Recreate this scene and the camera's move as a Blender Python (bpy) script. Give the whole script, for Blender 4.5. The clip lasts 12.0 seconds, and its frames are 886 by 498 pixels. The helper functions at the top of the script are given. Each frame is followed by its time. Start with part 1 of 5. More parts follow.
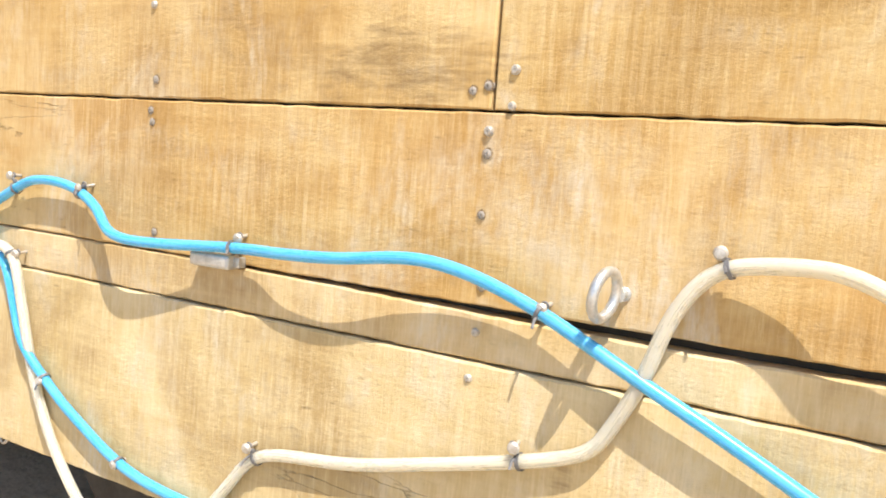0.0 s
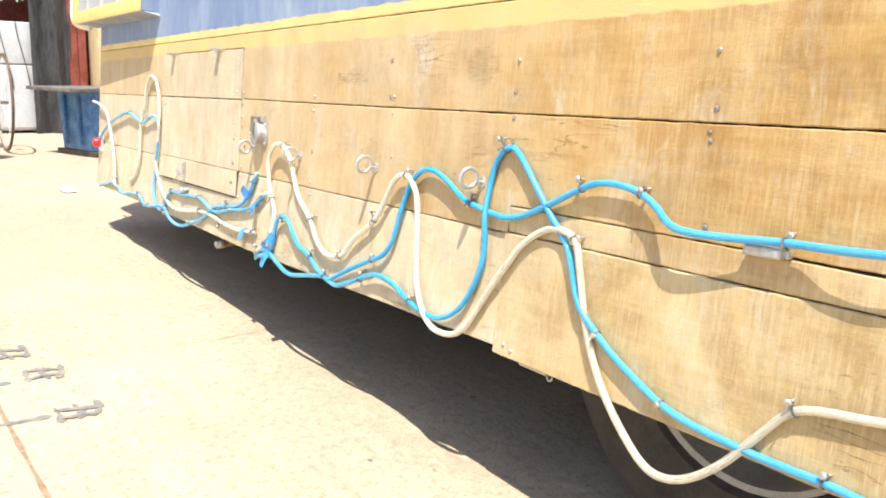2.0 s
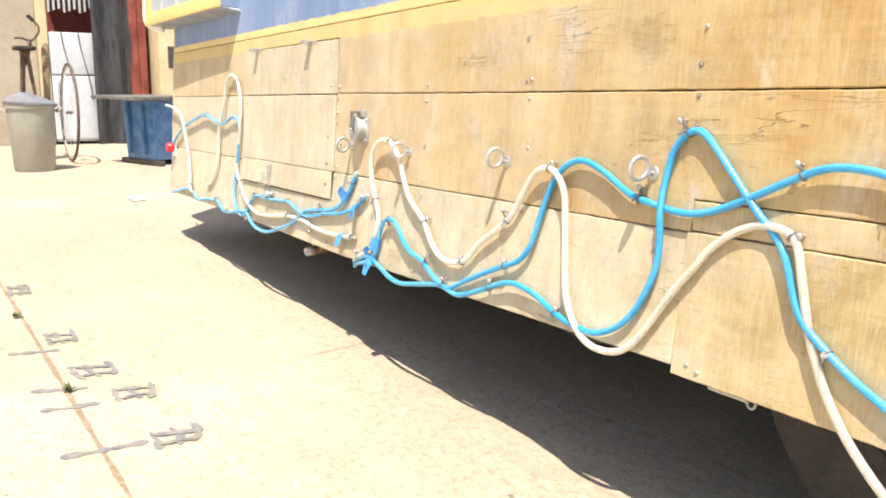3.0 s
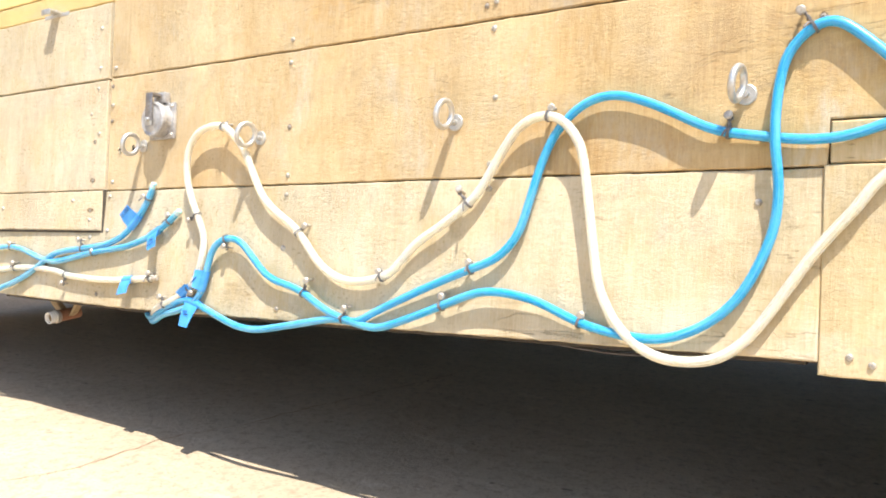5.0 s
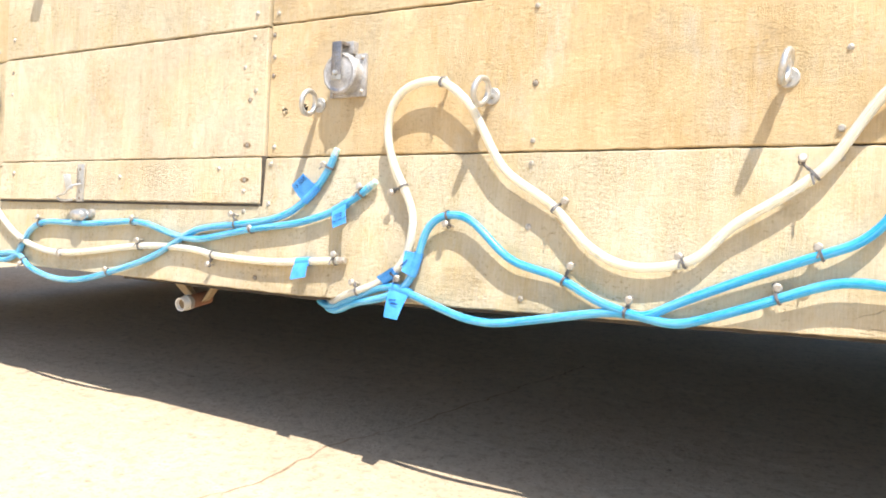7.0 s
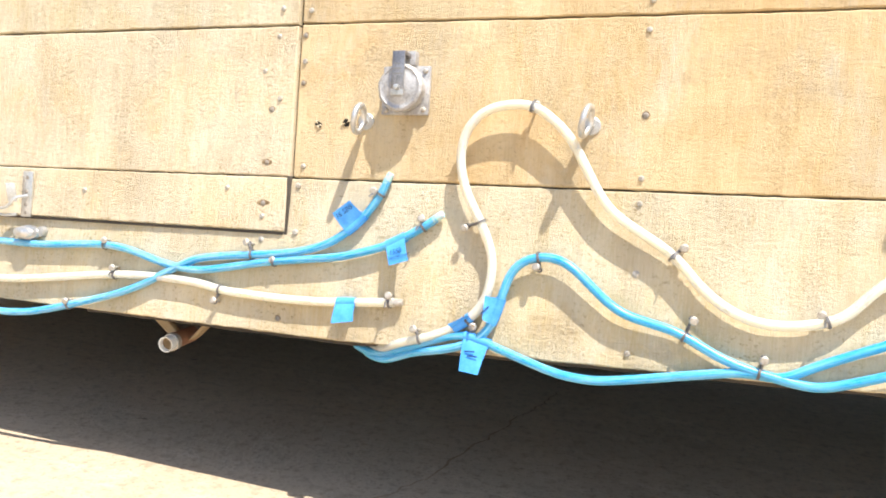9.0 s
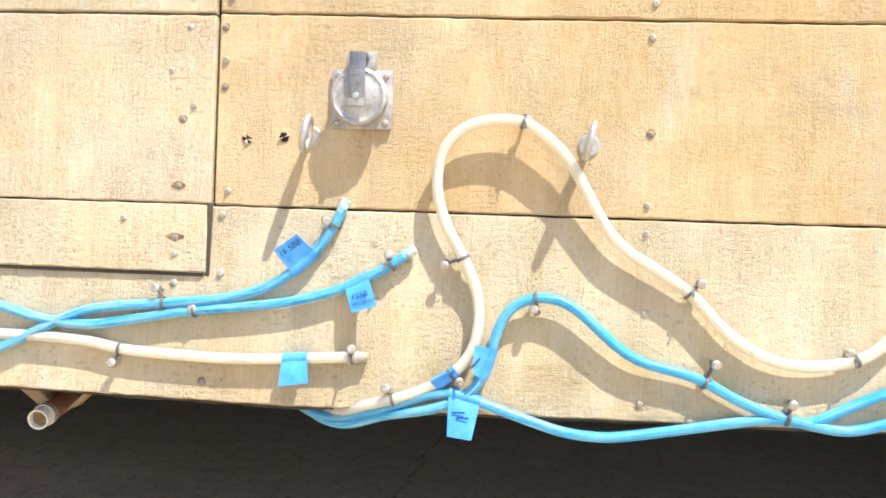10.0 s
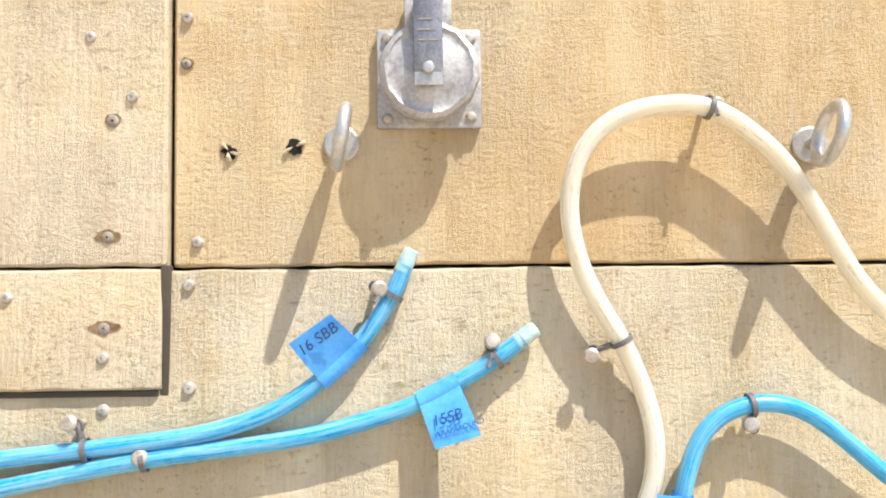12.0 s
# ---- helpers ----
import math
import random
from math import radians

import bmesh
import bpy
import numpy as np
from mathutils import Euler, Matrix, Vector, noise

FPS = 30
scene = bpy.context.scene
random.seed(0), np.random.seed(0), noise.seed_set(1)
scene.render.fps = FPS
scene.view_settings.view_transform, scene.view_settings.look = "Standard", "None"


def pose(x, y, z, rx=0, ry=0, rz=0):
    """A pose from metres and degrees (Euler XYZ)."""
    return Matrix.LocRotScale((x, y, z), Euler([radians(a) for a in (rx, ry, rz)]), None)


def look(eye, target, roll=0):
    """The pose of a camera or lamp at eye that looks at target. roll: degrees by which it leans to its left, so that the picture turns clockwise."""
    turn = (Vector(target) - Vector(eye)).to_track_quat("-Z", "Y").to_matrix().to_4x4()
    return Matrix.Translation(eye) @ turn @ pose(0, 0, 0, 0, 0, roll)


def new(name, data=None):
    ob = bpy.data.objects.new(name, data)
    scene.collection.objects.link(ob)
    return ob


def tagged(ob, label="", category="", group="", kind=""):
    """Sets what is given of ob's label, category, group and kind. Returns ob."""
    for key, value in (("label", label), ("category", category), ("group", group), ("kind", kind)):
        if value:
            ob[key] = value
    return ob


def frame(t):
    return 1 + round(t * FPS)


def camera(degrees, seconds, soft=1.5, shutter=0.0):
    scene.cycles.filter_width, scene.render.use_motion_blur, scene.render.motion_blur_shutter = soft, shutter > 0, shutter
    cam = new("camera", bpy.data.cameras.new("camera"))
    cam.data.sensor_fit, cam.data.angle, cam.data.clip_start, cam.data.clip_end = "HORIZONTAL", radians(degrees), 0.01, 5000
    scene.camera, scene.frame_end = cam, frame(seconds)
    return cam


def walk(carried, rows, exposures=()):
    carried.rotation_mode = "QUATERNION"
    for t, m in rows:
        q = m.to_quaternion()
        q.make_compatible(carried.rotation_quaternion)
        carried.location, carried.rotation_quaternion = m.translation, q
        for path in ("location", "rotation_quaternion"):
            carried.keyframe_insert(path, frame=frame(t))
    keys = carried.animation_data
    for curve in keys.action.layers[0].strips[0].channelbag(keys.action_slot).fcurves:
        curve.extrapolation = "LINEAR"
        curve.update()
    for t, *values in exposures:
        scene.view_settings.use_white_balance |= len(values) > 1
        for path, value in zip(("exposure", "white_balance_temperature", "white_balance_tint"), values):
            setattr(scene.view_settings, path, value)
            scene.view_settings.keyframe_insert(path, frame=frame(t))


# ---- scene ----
cam = camera(56.8, 12.0, soft=1.9)
PATH = [
    (0, (2.717, -0.772, 0.878), (1.732, 0.928, 0.502), 3.6),
    (0.5, (2.82, -0.925, 0.909), (1.698, 0.647, 0.391), 1.4),
    (1, (2.866, -1.052, 0.907), (1.495, 0.294, 0.352), 3.0),
    (1.5, (2.809, -1.117, 0.917), (1.299, 0.113, 0.464), 0.9),
    (2, (2.704, -1.168, 0.914), (1.117, -0.028, 0.487), 2.1),
    (2.5, (2.55, -1.193, 0.926), (0.913, -0.124, 0.504), 1.5),
    (2.7, (2.489, -1.208, 0.906), (0.83, -0.171, 0.491), 1.1),
    (4.3, (1.881, -1.203, 0.6), (0.495, 0.207, 0.299), 1.7),
    (4.5, (1.807, -1.208, 0.596), (0.51, 0.291, 0.329), 2.3),
    (5, (1.615, -1.18, 0.548), (0.495, 0.472, 0.417), 1.1),
    (5.5, (1.458, -1.187, 0.53), (0.346, 0.473, 0.46), 0.8),
    (6, (1.321, -1.231, 0.532), (0.29, 0.477, 0.383), 1.2),
    (6.5, (1.213, -1.25, 0.534), (0.179, 0.457, 0.409), 0.9),
    (7, (1.084, -1.25, 0.521), (0.046, 0.45, 0.342), 1.9),
    (7.2, (1.034, -1.25, 0.523), (-0.008, 0.445, 0.319), 2.3),
    (8.8, (0.687, -1.326, 0.541), (-0.093, 0.507, 0.365), 4.6),
    (9, (0.669, -1.267, 0.564), (-0.002, 0.608, 0.386), 4.0),
    (9.5, (0.502, -1.191, 0.581), (0.061, 0.753, 0.425), 3.5),
    (10, (0.382, -1.13, 0.598), (0.198, 0.853, 0.424), 3.6),
    (10.5, (0.305, -1.025, 0.587), (0.269, 0.973, 0.505), 3.0),
    (11, (0.259, -0.892, 0.606), (0.167, 1.106, 0.559), 2.7),
    (11.5, (0.19, -0.792, 0.615), (0.13, 1.206, 0.546), 1.9),
    (12, (0.173, -0.709, 0.579), (0.21, 1.29, 0.526), 1.4),
]
SUN, SKY = 4.05, 0.118
walk(cam, [(t, look(eye, target, roll)) for t, eye, target, roll in PATH], exposures=[(0, 1.01), (1.5, 1.01), (2.7, 0.98), (5.5, 1.13), (9.5, 1.15), (11, 0.86), (12, 0.92)])

# ---- world, sun and sky ----
W = Matrix.Translation((0, 0, -0.015)) @ Matrix(((0.99946, 0.00246, -0.0328, 0.0), (0.0, 0.9972, 0.07479, 0.0), (0.03289, -0.07475, 0.99666, 0.0), (0, 0, 0, 1))) @ Matrix.Translation((0, -0.14, -0.237))
SUN_WAY = (W.to_3x3() @ Vector((-0.38, 0.355, -1.0))).normalized()
world = bpy.data.worlds.new("sky")
scene.world = world
world.use_nodes = True
sky = world.node_tree.nodes.new("ShaderNodeTexSky")
sky.sky_type, sky.sun_disc = "NISHITA", False
sky.sun_elevation = math.asin(-SUN_WAY.z)
sky.sun_rotation = math.atan2(-SUN_WAY.x, -SUN_WAY.y)
background = world.node_tree.nodes["Background"]
background.inputs["Strength"].default_value = SKY
world.node_tree.links.new(sky.outputs["Color"], background.inputs["Color"])
sun = new("sun", bpy.data.lights.new("sun", "SUN"))
sun.data.energy, sun.data.angle, sun.data.color = SUN, radians(0.55), (1.0, 0.95, 0.87)
sun.matrix_world = look((6, -6, 14), Vector((6, -6, 14)) + SUN_WAY)


# ---- materials ----
def material(name, colour, rough=0.6, metal=0.0, **more):
    m = bpy.data.materials.new(name)
    m.use_nodes = True
    b = m.node_tree.nodes["Principled BSDF"]
    b.inputs["Base Color"].default_value = (*colour, 1)
    b.inputs["Roughness"].default_value = rough
    b.inputs["Metallic"].default_value = metal
    for key, value in more.items():
        b.inputs[key.replace("_", " ")].default_value = value
    return m


class Nodes:
    """Short calls for building a node tree."""

    def __init__(self, m):
        self.m, self.t = m, m.node_tree
        self.bsdf = self.t.nodes["Principled BSDF"]
        self.obj = self.t.nodes.new("ShaderNodeTexCoord").outputs["Object"]

    def link(self, a, b):
        self.t.links.new(a, b)

    def coords(self, scale=(1, 1, 1), shift=None):
        n = self.t.nodes.new("ShaderNodeMapping")
        n.inputs["Scale"].default_value = scale
        self.link(self.obj, n.inputs["Vector"])
        if shift is not None:
            self.link(shift, n.inputs["Location"])
        return n.outputs["Vector"]

    def noise(self, scale, at=None, detail=4.0, rough=0.55, twist=0.0):
        n = self.t.nodes.new("ShaderNodeTexNoise")
        n.inputs["Scale"].default_value, n.inputs["Detail"].default_value = scale, detail
        n.inputs["Roughness"].default_value, n.inputs["Distortion"].default_value = rough, twist
        self.link(at if at is not None else self.obj, n.inputs["Vector"])
        return n.outputs["Fac"]

    def ramp(self, fac, *stops):
        n = self.t.nodes.new("ShaderNodeValToRGB")
        e = n.color_ramp.elements
        while len(e) < len(stops):
            e.new(0.5)
        for one, (p, c) in zip(e, stops):
            one.position, one.color = p, (*c, 1) if len(c) == 3 else c
        self.link(fac, n.inputs["Fac"])
        return n.outputs["Color"]

    def grey(self, fac, a, b, low=0.0, high=1.0):
        n = self.t.nodes.new("ShaderNodeMapRange")
        n.inputs["From Min"].default_value, n.inputs["From Max"].default_value = a, b
        n.inputs["To Min"].default_value, n.inputs["To Max"].default_value = low, high
        self.link(fac, n.inputs["Value"])
        return n.outputs["Result"]

    def mix(self, fac, a, b, how="MIX"):
        n = self.t.nodes.new("ShaderNodeMix")
        n.data_type, n.blend_type = "RGBA", how
        for key, v in ((0, fac), (6, a), (7, b)):
            if isinstance(v, (int, float)):
                n.inputs[key].default_value = v
            elif isinstance(v, tuple):
                n.inputs[key].default_value = (*v, 1)
            else:
                self.link(v, n.inputs[key])
        return n.outputs[2]

    def maths(self, how, a, b=0.0):
        n = self.t.nodes.new("ShaderNodeMath")
        n.operation = how
        for i, v in enumerate((a, b)):
            if isinstance(v, (int, float)):
                n.inputs[i].default_value = v
            else:
                self.link(v, n.inputs[i])
        return n.outputs[0]

    def rand(self):
        return self.t.nodes.new("ShaderNodeObjectInfo").outputs["Random"]

    def axis(self, which):
        n = self.t.nodes.new("ShaderNodeSeparateXYZ")
        self.link(self.obj, n.inputs[0])
        return n.outputs[which]

    def colour(self, c):
        self.link(c, self.bsdf.inputs["Base Color"])

    def bump(self, height, strength, distance):
        n = self.t.nodes.new("ShaderNodeBump")
        n.inputs["Strength"].default_value, n.inputs["Distance"].default_value = strength, distance
        self.link(height, n.inputs["Height"])
        self.link(n.outputs["Normal"], self.bsdf.inputs["Normal"])


def spot(n, x, z, rx, rz):
    """A soft mask round one place of the wall, broken up by noise."""
    dx = n.maths("DIVIDE", n.maths("SUBTRACT", n.axis("X"), x), rx)
    dz = n.maths("DIVIDE", n.maths("SUBTRACT", n.axis("Z"), z), rz)
    far = n.maths("ADD", n.maths("MULTIPLY", dx, dx), n.maths("MULTIPLY", dz, dz))
    torn = n.maths("ADD", far, n.grey(n.noise(30.0, n.coords((1, 1, 4))), 0.3, 0.7, -0.6, 0.6))
    return n.grey(torn, 1.0, 0.1)


def sawn_wood(name, dark, mid, pale, paint=False, spots=(), bleach=0.92, wash=0.12):
    """Rough-sawn planks: grain lies along x, saw marks stand upright; the boards grow rougher and paler towards small x."""
    m = material(name, mid, 0.85)
    n = Nodes(m)
    r = n.rand()
    shift = n.t.nodes.new("ShaderNodeCombineXYZ")
    n.link(n.maths("MULTIPLY", r, 37.0), shift.inputs[0])
    n.link(n.maths("MULTIPLY", r, 11.0), shift.inputs[2])
    sh = shift.outputs[0]
    worn = n.maths("ADD", n.axis("X"), n.grey(n.noise(3.0, n.coords((1, 1, 0.5), sh), 4), 0.3, 0.7, -0.5, 0.5))
    old = n.grey(worn, 1.7, 0.1)
    grain = n.noise(9.0, n.coords((0.35, 1, 6.0), sh), 6, 0.65, 0.6)
    blotch = n.noise(2.6, n.coords((1.3, 1, 1.2), sh), 5, 0.62, 0.8)
    saw = n.noise(60.0, n.coords((2.4, 1, 0.11), sh), 4, 0.65)
    streak = n.noise(9.0, n.coords((2.6, 1, 0.32), sh), 5, 0.65, 0.3)
    speck = n.noise(190.0, n.coords((0.9, 1, 1.1), sh), 3, 0.6)
    c = n.ramp(n.maths("ADD", n.maths("MULTIPLY", grain, 0.22), n.maths("MULTIPLY", blotch, 0.78)), (0.40, dark), (0.5, mid), (0.61, pale))
    c = n.mix(n.grey(worn, 1.9, 0.1, 0.0, bleach), c, tuple(0.66 * v + 0.34 * g for v, g in zip(pale, (0.66, 0.60, 0.48))))
    c = n.mix(n.maths("MULTIPLY", n.grey(n.noise(1.6, n.coords((1.2, 1, 1.5), sh), 4, 0.6, 1.0), 0.50, 0.68), n.grey(old, 0.0, 1.0, 0.60, 0.30)), c, tuple(v * g for v, g in zip(dark, (1.04, 0.92, 0.68))))
    c = n.mix(n.maths("MULTIPLY", n.grey(streak, 0.49, 0.70), n.grey(old, 0.0, 1.0, 0.24, 0.42)), c, tuple(v * g for v, g in zip(dark, (0.84, 0.76, 0.66))))
    c = n.mix(n.maths("MULTIPLY", n.grey(saw, 0.44, 0.62, 0.0, 0.5), n.grey(n.noise(5.0, n.coords((1, 1, 1.4), sh), 4, 0.65), 0.35, 0.62)), c, tuple(0.55 * v + 0.45 * g for v, g in zip(pale, (0.72, 0.58, 0.36))))
    smear = n.maths("MULTIPLY", n.grey(n.noise(3.4, n.coords((1.5, 1, 0.9), sh), 5, 0.68, 0.6), 0.53, 0.70), n.grey(n.noise(40.0, n.coords((1.5, 1, 0.4), sh), 4, 0.7), 0.35, 0.6))
    c = n.mix(n.maths("MULTIPLY", smear, 0.8), c, (0.63, 0.585, 0.48))
    mould = n.maths("MULTIPLY", n.grey(n.noise(2.9, n.coords((1.2, 1, 1.7), sh), 5, 0.7, 0.5), 0.54, 0.70), n.grey(n.noise(26.0, n.coords((1.2, 1, 2.2), sh), 5, 0.78), 0.40, 0.66))
    c = n.mix(n.maths("MULTIPLY", mould, 0.62), c, tuple(0.28 * v + 0.075 for v in dark))
    patch = n.grey(n.noise(4.0, n.coords((0.8, 1, 1.8), sh), 3), 0.48, 0.62)
    fibre = n.noise(70.0, n.coords((1.5, 1, 0.45), sh), 4, 0.7)
    gold = n.maths("MULTIPLY", n.grey(n.noise(7.0, n.coords((1.2, 1, 0.8), sh), 4, 0.65, 0.5), 0.48, 0.64), n.grey(fibre, 0.36, 0.58))
    c = n.mix(n.maths("MULTIPLY", gold, n.grey(old, 0.0, 1.0, 0.35, 0.5)), c, tuple(v * g for v, g in zip(dark, (1.22, 1.22, 1.0))))
    grey = n.maths("MULTIPLY", n.grey(n.noise(5.3, n.coords((0.9, 1, 1.3), sh), 4, 0.68, 0.7), 0.50, 0.66), n.grey(fibre, 0.62, 0.40))
    c = n.mix(n.maths("MULTIPLY", grey, n.grey(old, 0.0, 1.0, 0.38, 0.45)), c, (0.47, 0.415, 0.32))
    lines = n.maths("ABSOLUTE", n.maths("SUBTRACT", n.noise(7.0, n.coords((0.6, 1, 6.0), sh), 4, 0.55, 0.4), 0.5))
    crack = n.maths("MULTIPLY", n.grey(n.noise(2.1, n.coords((0.8, 1, 2.2), sh), 3), 0.60, 0.70), n.grey(lines, 0.008, 0.001))
    c = n.mix(n.maths("MULTIPLY", crack, 0.5), c, tuple(0.30 * v for v in dark))
    flecks = n.maths("MULTIPLY", patch, n.grey(n.noise(90.0, n.coords((0.35, 1, 1.8), sh), 3, 0.6), 0.63, 0.72))
    c = n.mix(n.maths("MULTIPLY", flecks, 0.7), c, tuple(0.42 * v for v in dark))
    honey = n.maths("MULTIPLY", n.grey(n.noise(5.5, n.coords((1.1, 1, 0.75), sh), 5, 0.7, 0.6), 0.49, 0.66), n.grey(n.noise(110.0, n.coords((2.2, 1, 0.12), sh), 4, 0.7), 0.34, 0.62, 0.25, 1.0))
    c = n.mix(n.maths("MULTIPLY", honey, n.grey(old, 0.0, 1.0, 0.24, 0.52)), c, tuple(v * g for v, g in zip(dark, (1.32, 1.22, 0.92))))
    hair = n.noise(210.0, n.coords((2.0, 1, 0.16), sh), 5, 0.72)
    c = n.mix(n.grey(hair, 0.53, 0.70, 0.0, 0.26), c, tuple(v * g for v, g in zip(dark, (0.80, 0.72, 0.56))))
    c = n.mix(n.grey(hair, 0.48, 0.32, 0.0, 0.34), c, tuple(min(0.85, 1.16 * v + 0.03) for v in pale))
    grit = n.maths("MULTIPLY", n.maths("MULTIPLY", n.grey(speck, 0.44, 0.30), n.grey(n.noise(14.0, n.coords((1.3, 1, 0.7), sh), 4, 0.7), 0.40, 0.62)), n.grey(old, 0.0, 1.0, 0.15, 0.9))
    c = n.mix(grit, c, tuple(v * g for v, g in zip(dark, (0.62, 0.52, 0.38))))
    c = n.mix(n.grey(worn, 1.7, 0.0, 0.0, wash), c, (0.69, 0.58, 0.38))
    value = n.t.nodes.new("ShaderNodeHueSaturation")
    n.link(n.grey(r, 0, 1, 0.94, 1.06), value.inputs["Value"])
    n.link(n.grey(r, 0, 1, 0.506, 0.498), value.inputs["Hue"])
    n.link(c, value.inputs["Color"])
    c = value.outputs["Color"]
    for x, z, rx, rz, amount in spots:
        bars = n.grey(n.noise(30.0, n.coords((0.35, 1, 4.0)), 4, 0.7), 0.36, 0.6, 0.25, 1.0)
        c = n.mix(n.maths("MULTIPLY", n.maths("MULTIPLY", spot(n, x, z, rx, rz), bars), amount), c, (0.16, 0.088, 0.028))
    if paint:
        edge = n.maths("ADD", n.axis("Z"), n.grey(n.noise(18.0, n.coords((1, 1, 1)), 3), 0.3, 0.7, -0.004, 0.004))
        yellow = n.mix(n.grey(n.noise(7, n.coords((0.6, 1, 3)), 6, 0.7), 0.45, 0.68, 0.0, 0.7), (0.74, 0.53, 0.21), (0.62, 0.48, 0.27))
        c = n.mix(n.grey(edge, 1.203, 1.207, 0.0, 0.9), c, yellow)
    n.colour(c)
    pits = n.grey(n.noise(330.0, n.coords((1.1, 1, 0.8), sh), 6, 0.72), 0.32, 0.62)
    lines_up = n.noise(150.0, n.coords((2.6, 1, 0.09), sh), 5, 0.7)
    torn = n.grey(n.noise(120.0, n.coords((0.55, 1, 1.5), sh), 5, 0.75), 0.36, 0.60)
    rougher = n.maths("MULTIPLY", n.grey(n.noise(6.0, n.coords((1.4, 1, 0.7), sh), 4, 0.65), 0.34, 0.66, 0.2, 1.3), n.grey(old, 0.0, 1.0, 0.32, 1.0))
    relief = n.maths("ADD", n.maths("MULTIPLY", pits, 0.24), n.maths("ADD", n.maths("MULTIPLY", saw, 0.30), n.maths("MULTIPLY", lines_up, 0.42)))
    relief = n.maths("ADD", relief, n.maths("MULTIPLY", torn, 0.16))
    high = n.maths("ADD", n.maths("MULTIPLY", relief, rougher), n.maths("MULTIPLY", grain, 0.05))
    high = n.maths("SUBTRACT", n.maths("ADD", high, n.maths("MULTIPLY", speck, n.grey(old, 0.0, 1.0, 0.04, 0.14))), n.maths("MULTIPLY", crack, 0.5))
    n.bump(high, 1.0, 0.0042)
    return m


WOOD = sawn_wood("sawn_wood", (0.358, 0.208, 0.062), (0.480, 0.305, 0.110), (0.590, 0.420, 0.192), spots=((2.30, 1.072, 0.12, 0.045, 0.6), (2.19, 1.068, 0.05, 0.03, 0.3), (1.33, 1.125, 0.06, 0.05, 0.4)), paint=True, wash=0.24)
WOOD_PALE = sawn_wood("pale_sawn_wood", (0.475, 0.338, 0.18), (0.635, 0.485, 0.305), (0.715, 0.592, 0.42), spots=((0.45, 0.585, 0.05, 0.03, 0.25), (2.49, 0.69, 0.012, 0.04, 0.5)))
WOOD_MID = sawn_wood("honey_sawn_wood", (0.41, 0.275, 0.12), (0.56, 0.405, 0.198), (0.65, 0.505, 0.292), spots=((2.49, 0.69, 0.012, 0.04, 0.5),))
WOOD_FRESH = sawn_wood("fresh_pale_wood", (0.47, 0.36, 0.22), (0.63, 0.515, 0.35), (0.715, 0.615, 0.455), paint=False, bleach=0.4)


def painted_board():
    m = material("weathered_blue_paint", (0.16, 0.24, 0.45), 0.6)
    n = Nodes(m)
    worn = n.maths("ADD", n.maths("MULTIPLY", n.noise(3.0, n.coords((1.2, 1, 0.7)), 6, 0.66, 0.6), 0.7), n.maths("MULTIPLY", n.noise(26.0, n.coords((1.6, 1, 0.25)), 5, 0.7), 0.3))
    blue = n.ramp(worn, (0.3, (0.13, 0.19, 0.33)), (0.5, (0.20, 0.275, 0.42)), (0.64, (0.31, 0.375, 0.48)), (0.76, (0.48, 0.52, 0.54)))
    yellow = n.ramp(n.noise(9.0, n.coords((0.6, 1, 3)), 6, 0.7), (0.35, (0.66, 0.49, 0.22)), (0.6, (0.80, 0.60, 0.24)))
    line = n.maths("ADD", n.axis("Z"), n.grey(n.noise(20.0), 0.3, 0.7, -0.003, 0.003))
    n.colour(n.mix(n.grey(line, 1.2825, 1.2855), yellow, blue))
    n.bump(n.noise(40.0, n.coords((2, 1, 0.3)), 5, 0.7), 0.35, 0.002)
    return m


def varied(name, a, b, scale, rough=0.7, metal=0.0, bump=0.3, distance=0.002, stretch=(1, 1, 1), **more):
    """Two colours mixed at two scales, with relief."""
    m = material(name, a, rough, metal, **more)
    n = Nodes(m)
    big, small = n.noise(scale, n.coords(stretch), 6, 0.65, 0.3), n.noise(scale * 9, n.coords(stretch), 4, 0.6)
    n.colour(n.ramp(n.maths("ADD", n.maths("MULTIPLY", big, 0.65), n.maths("MULTIPLY", small, 0.35)), (0.38, a), (0.64, b)))
    n.bump(n.maths("ADD", big, n.maths("MULTIPLY", small, 0.6)), bump, distance)
    return m


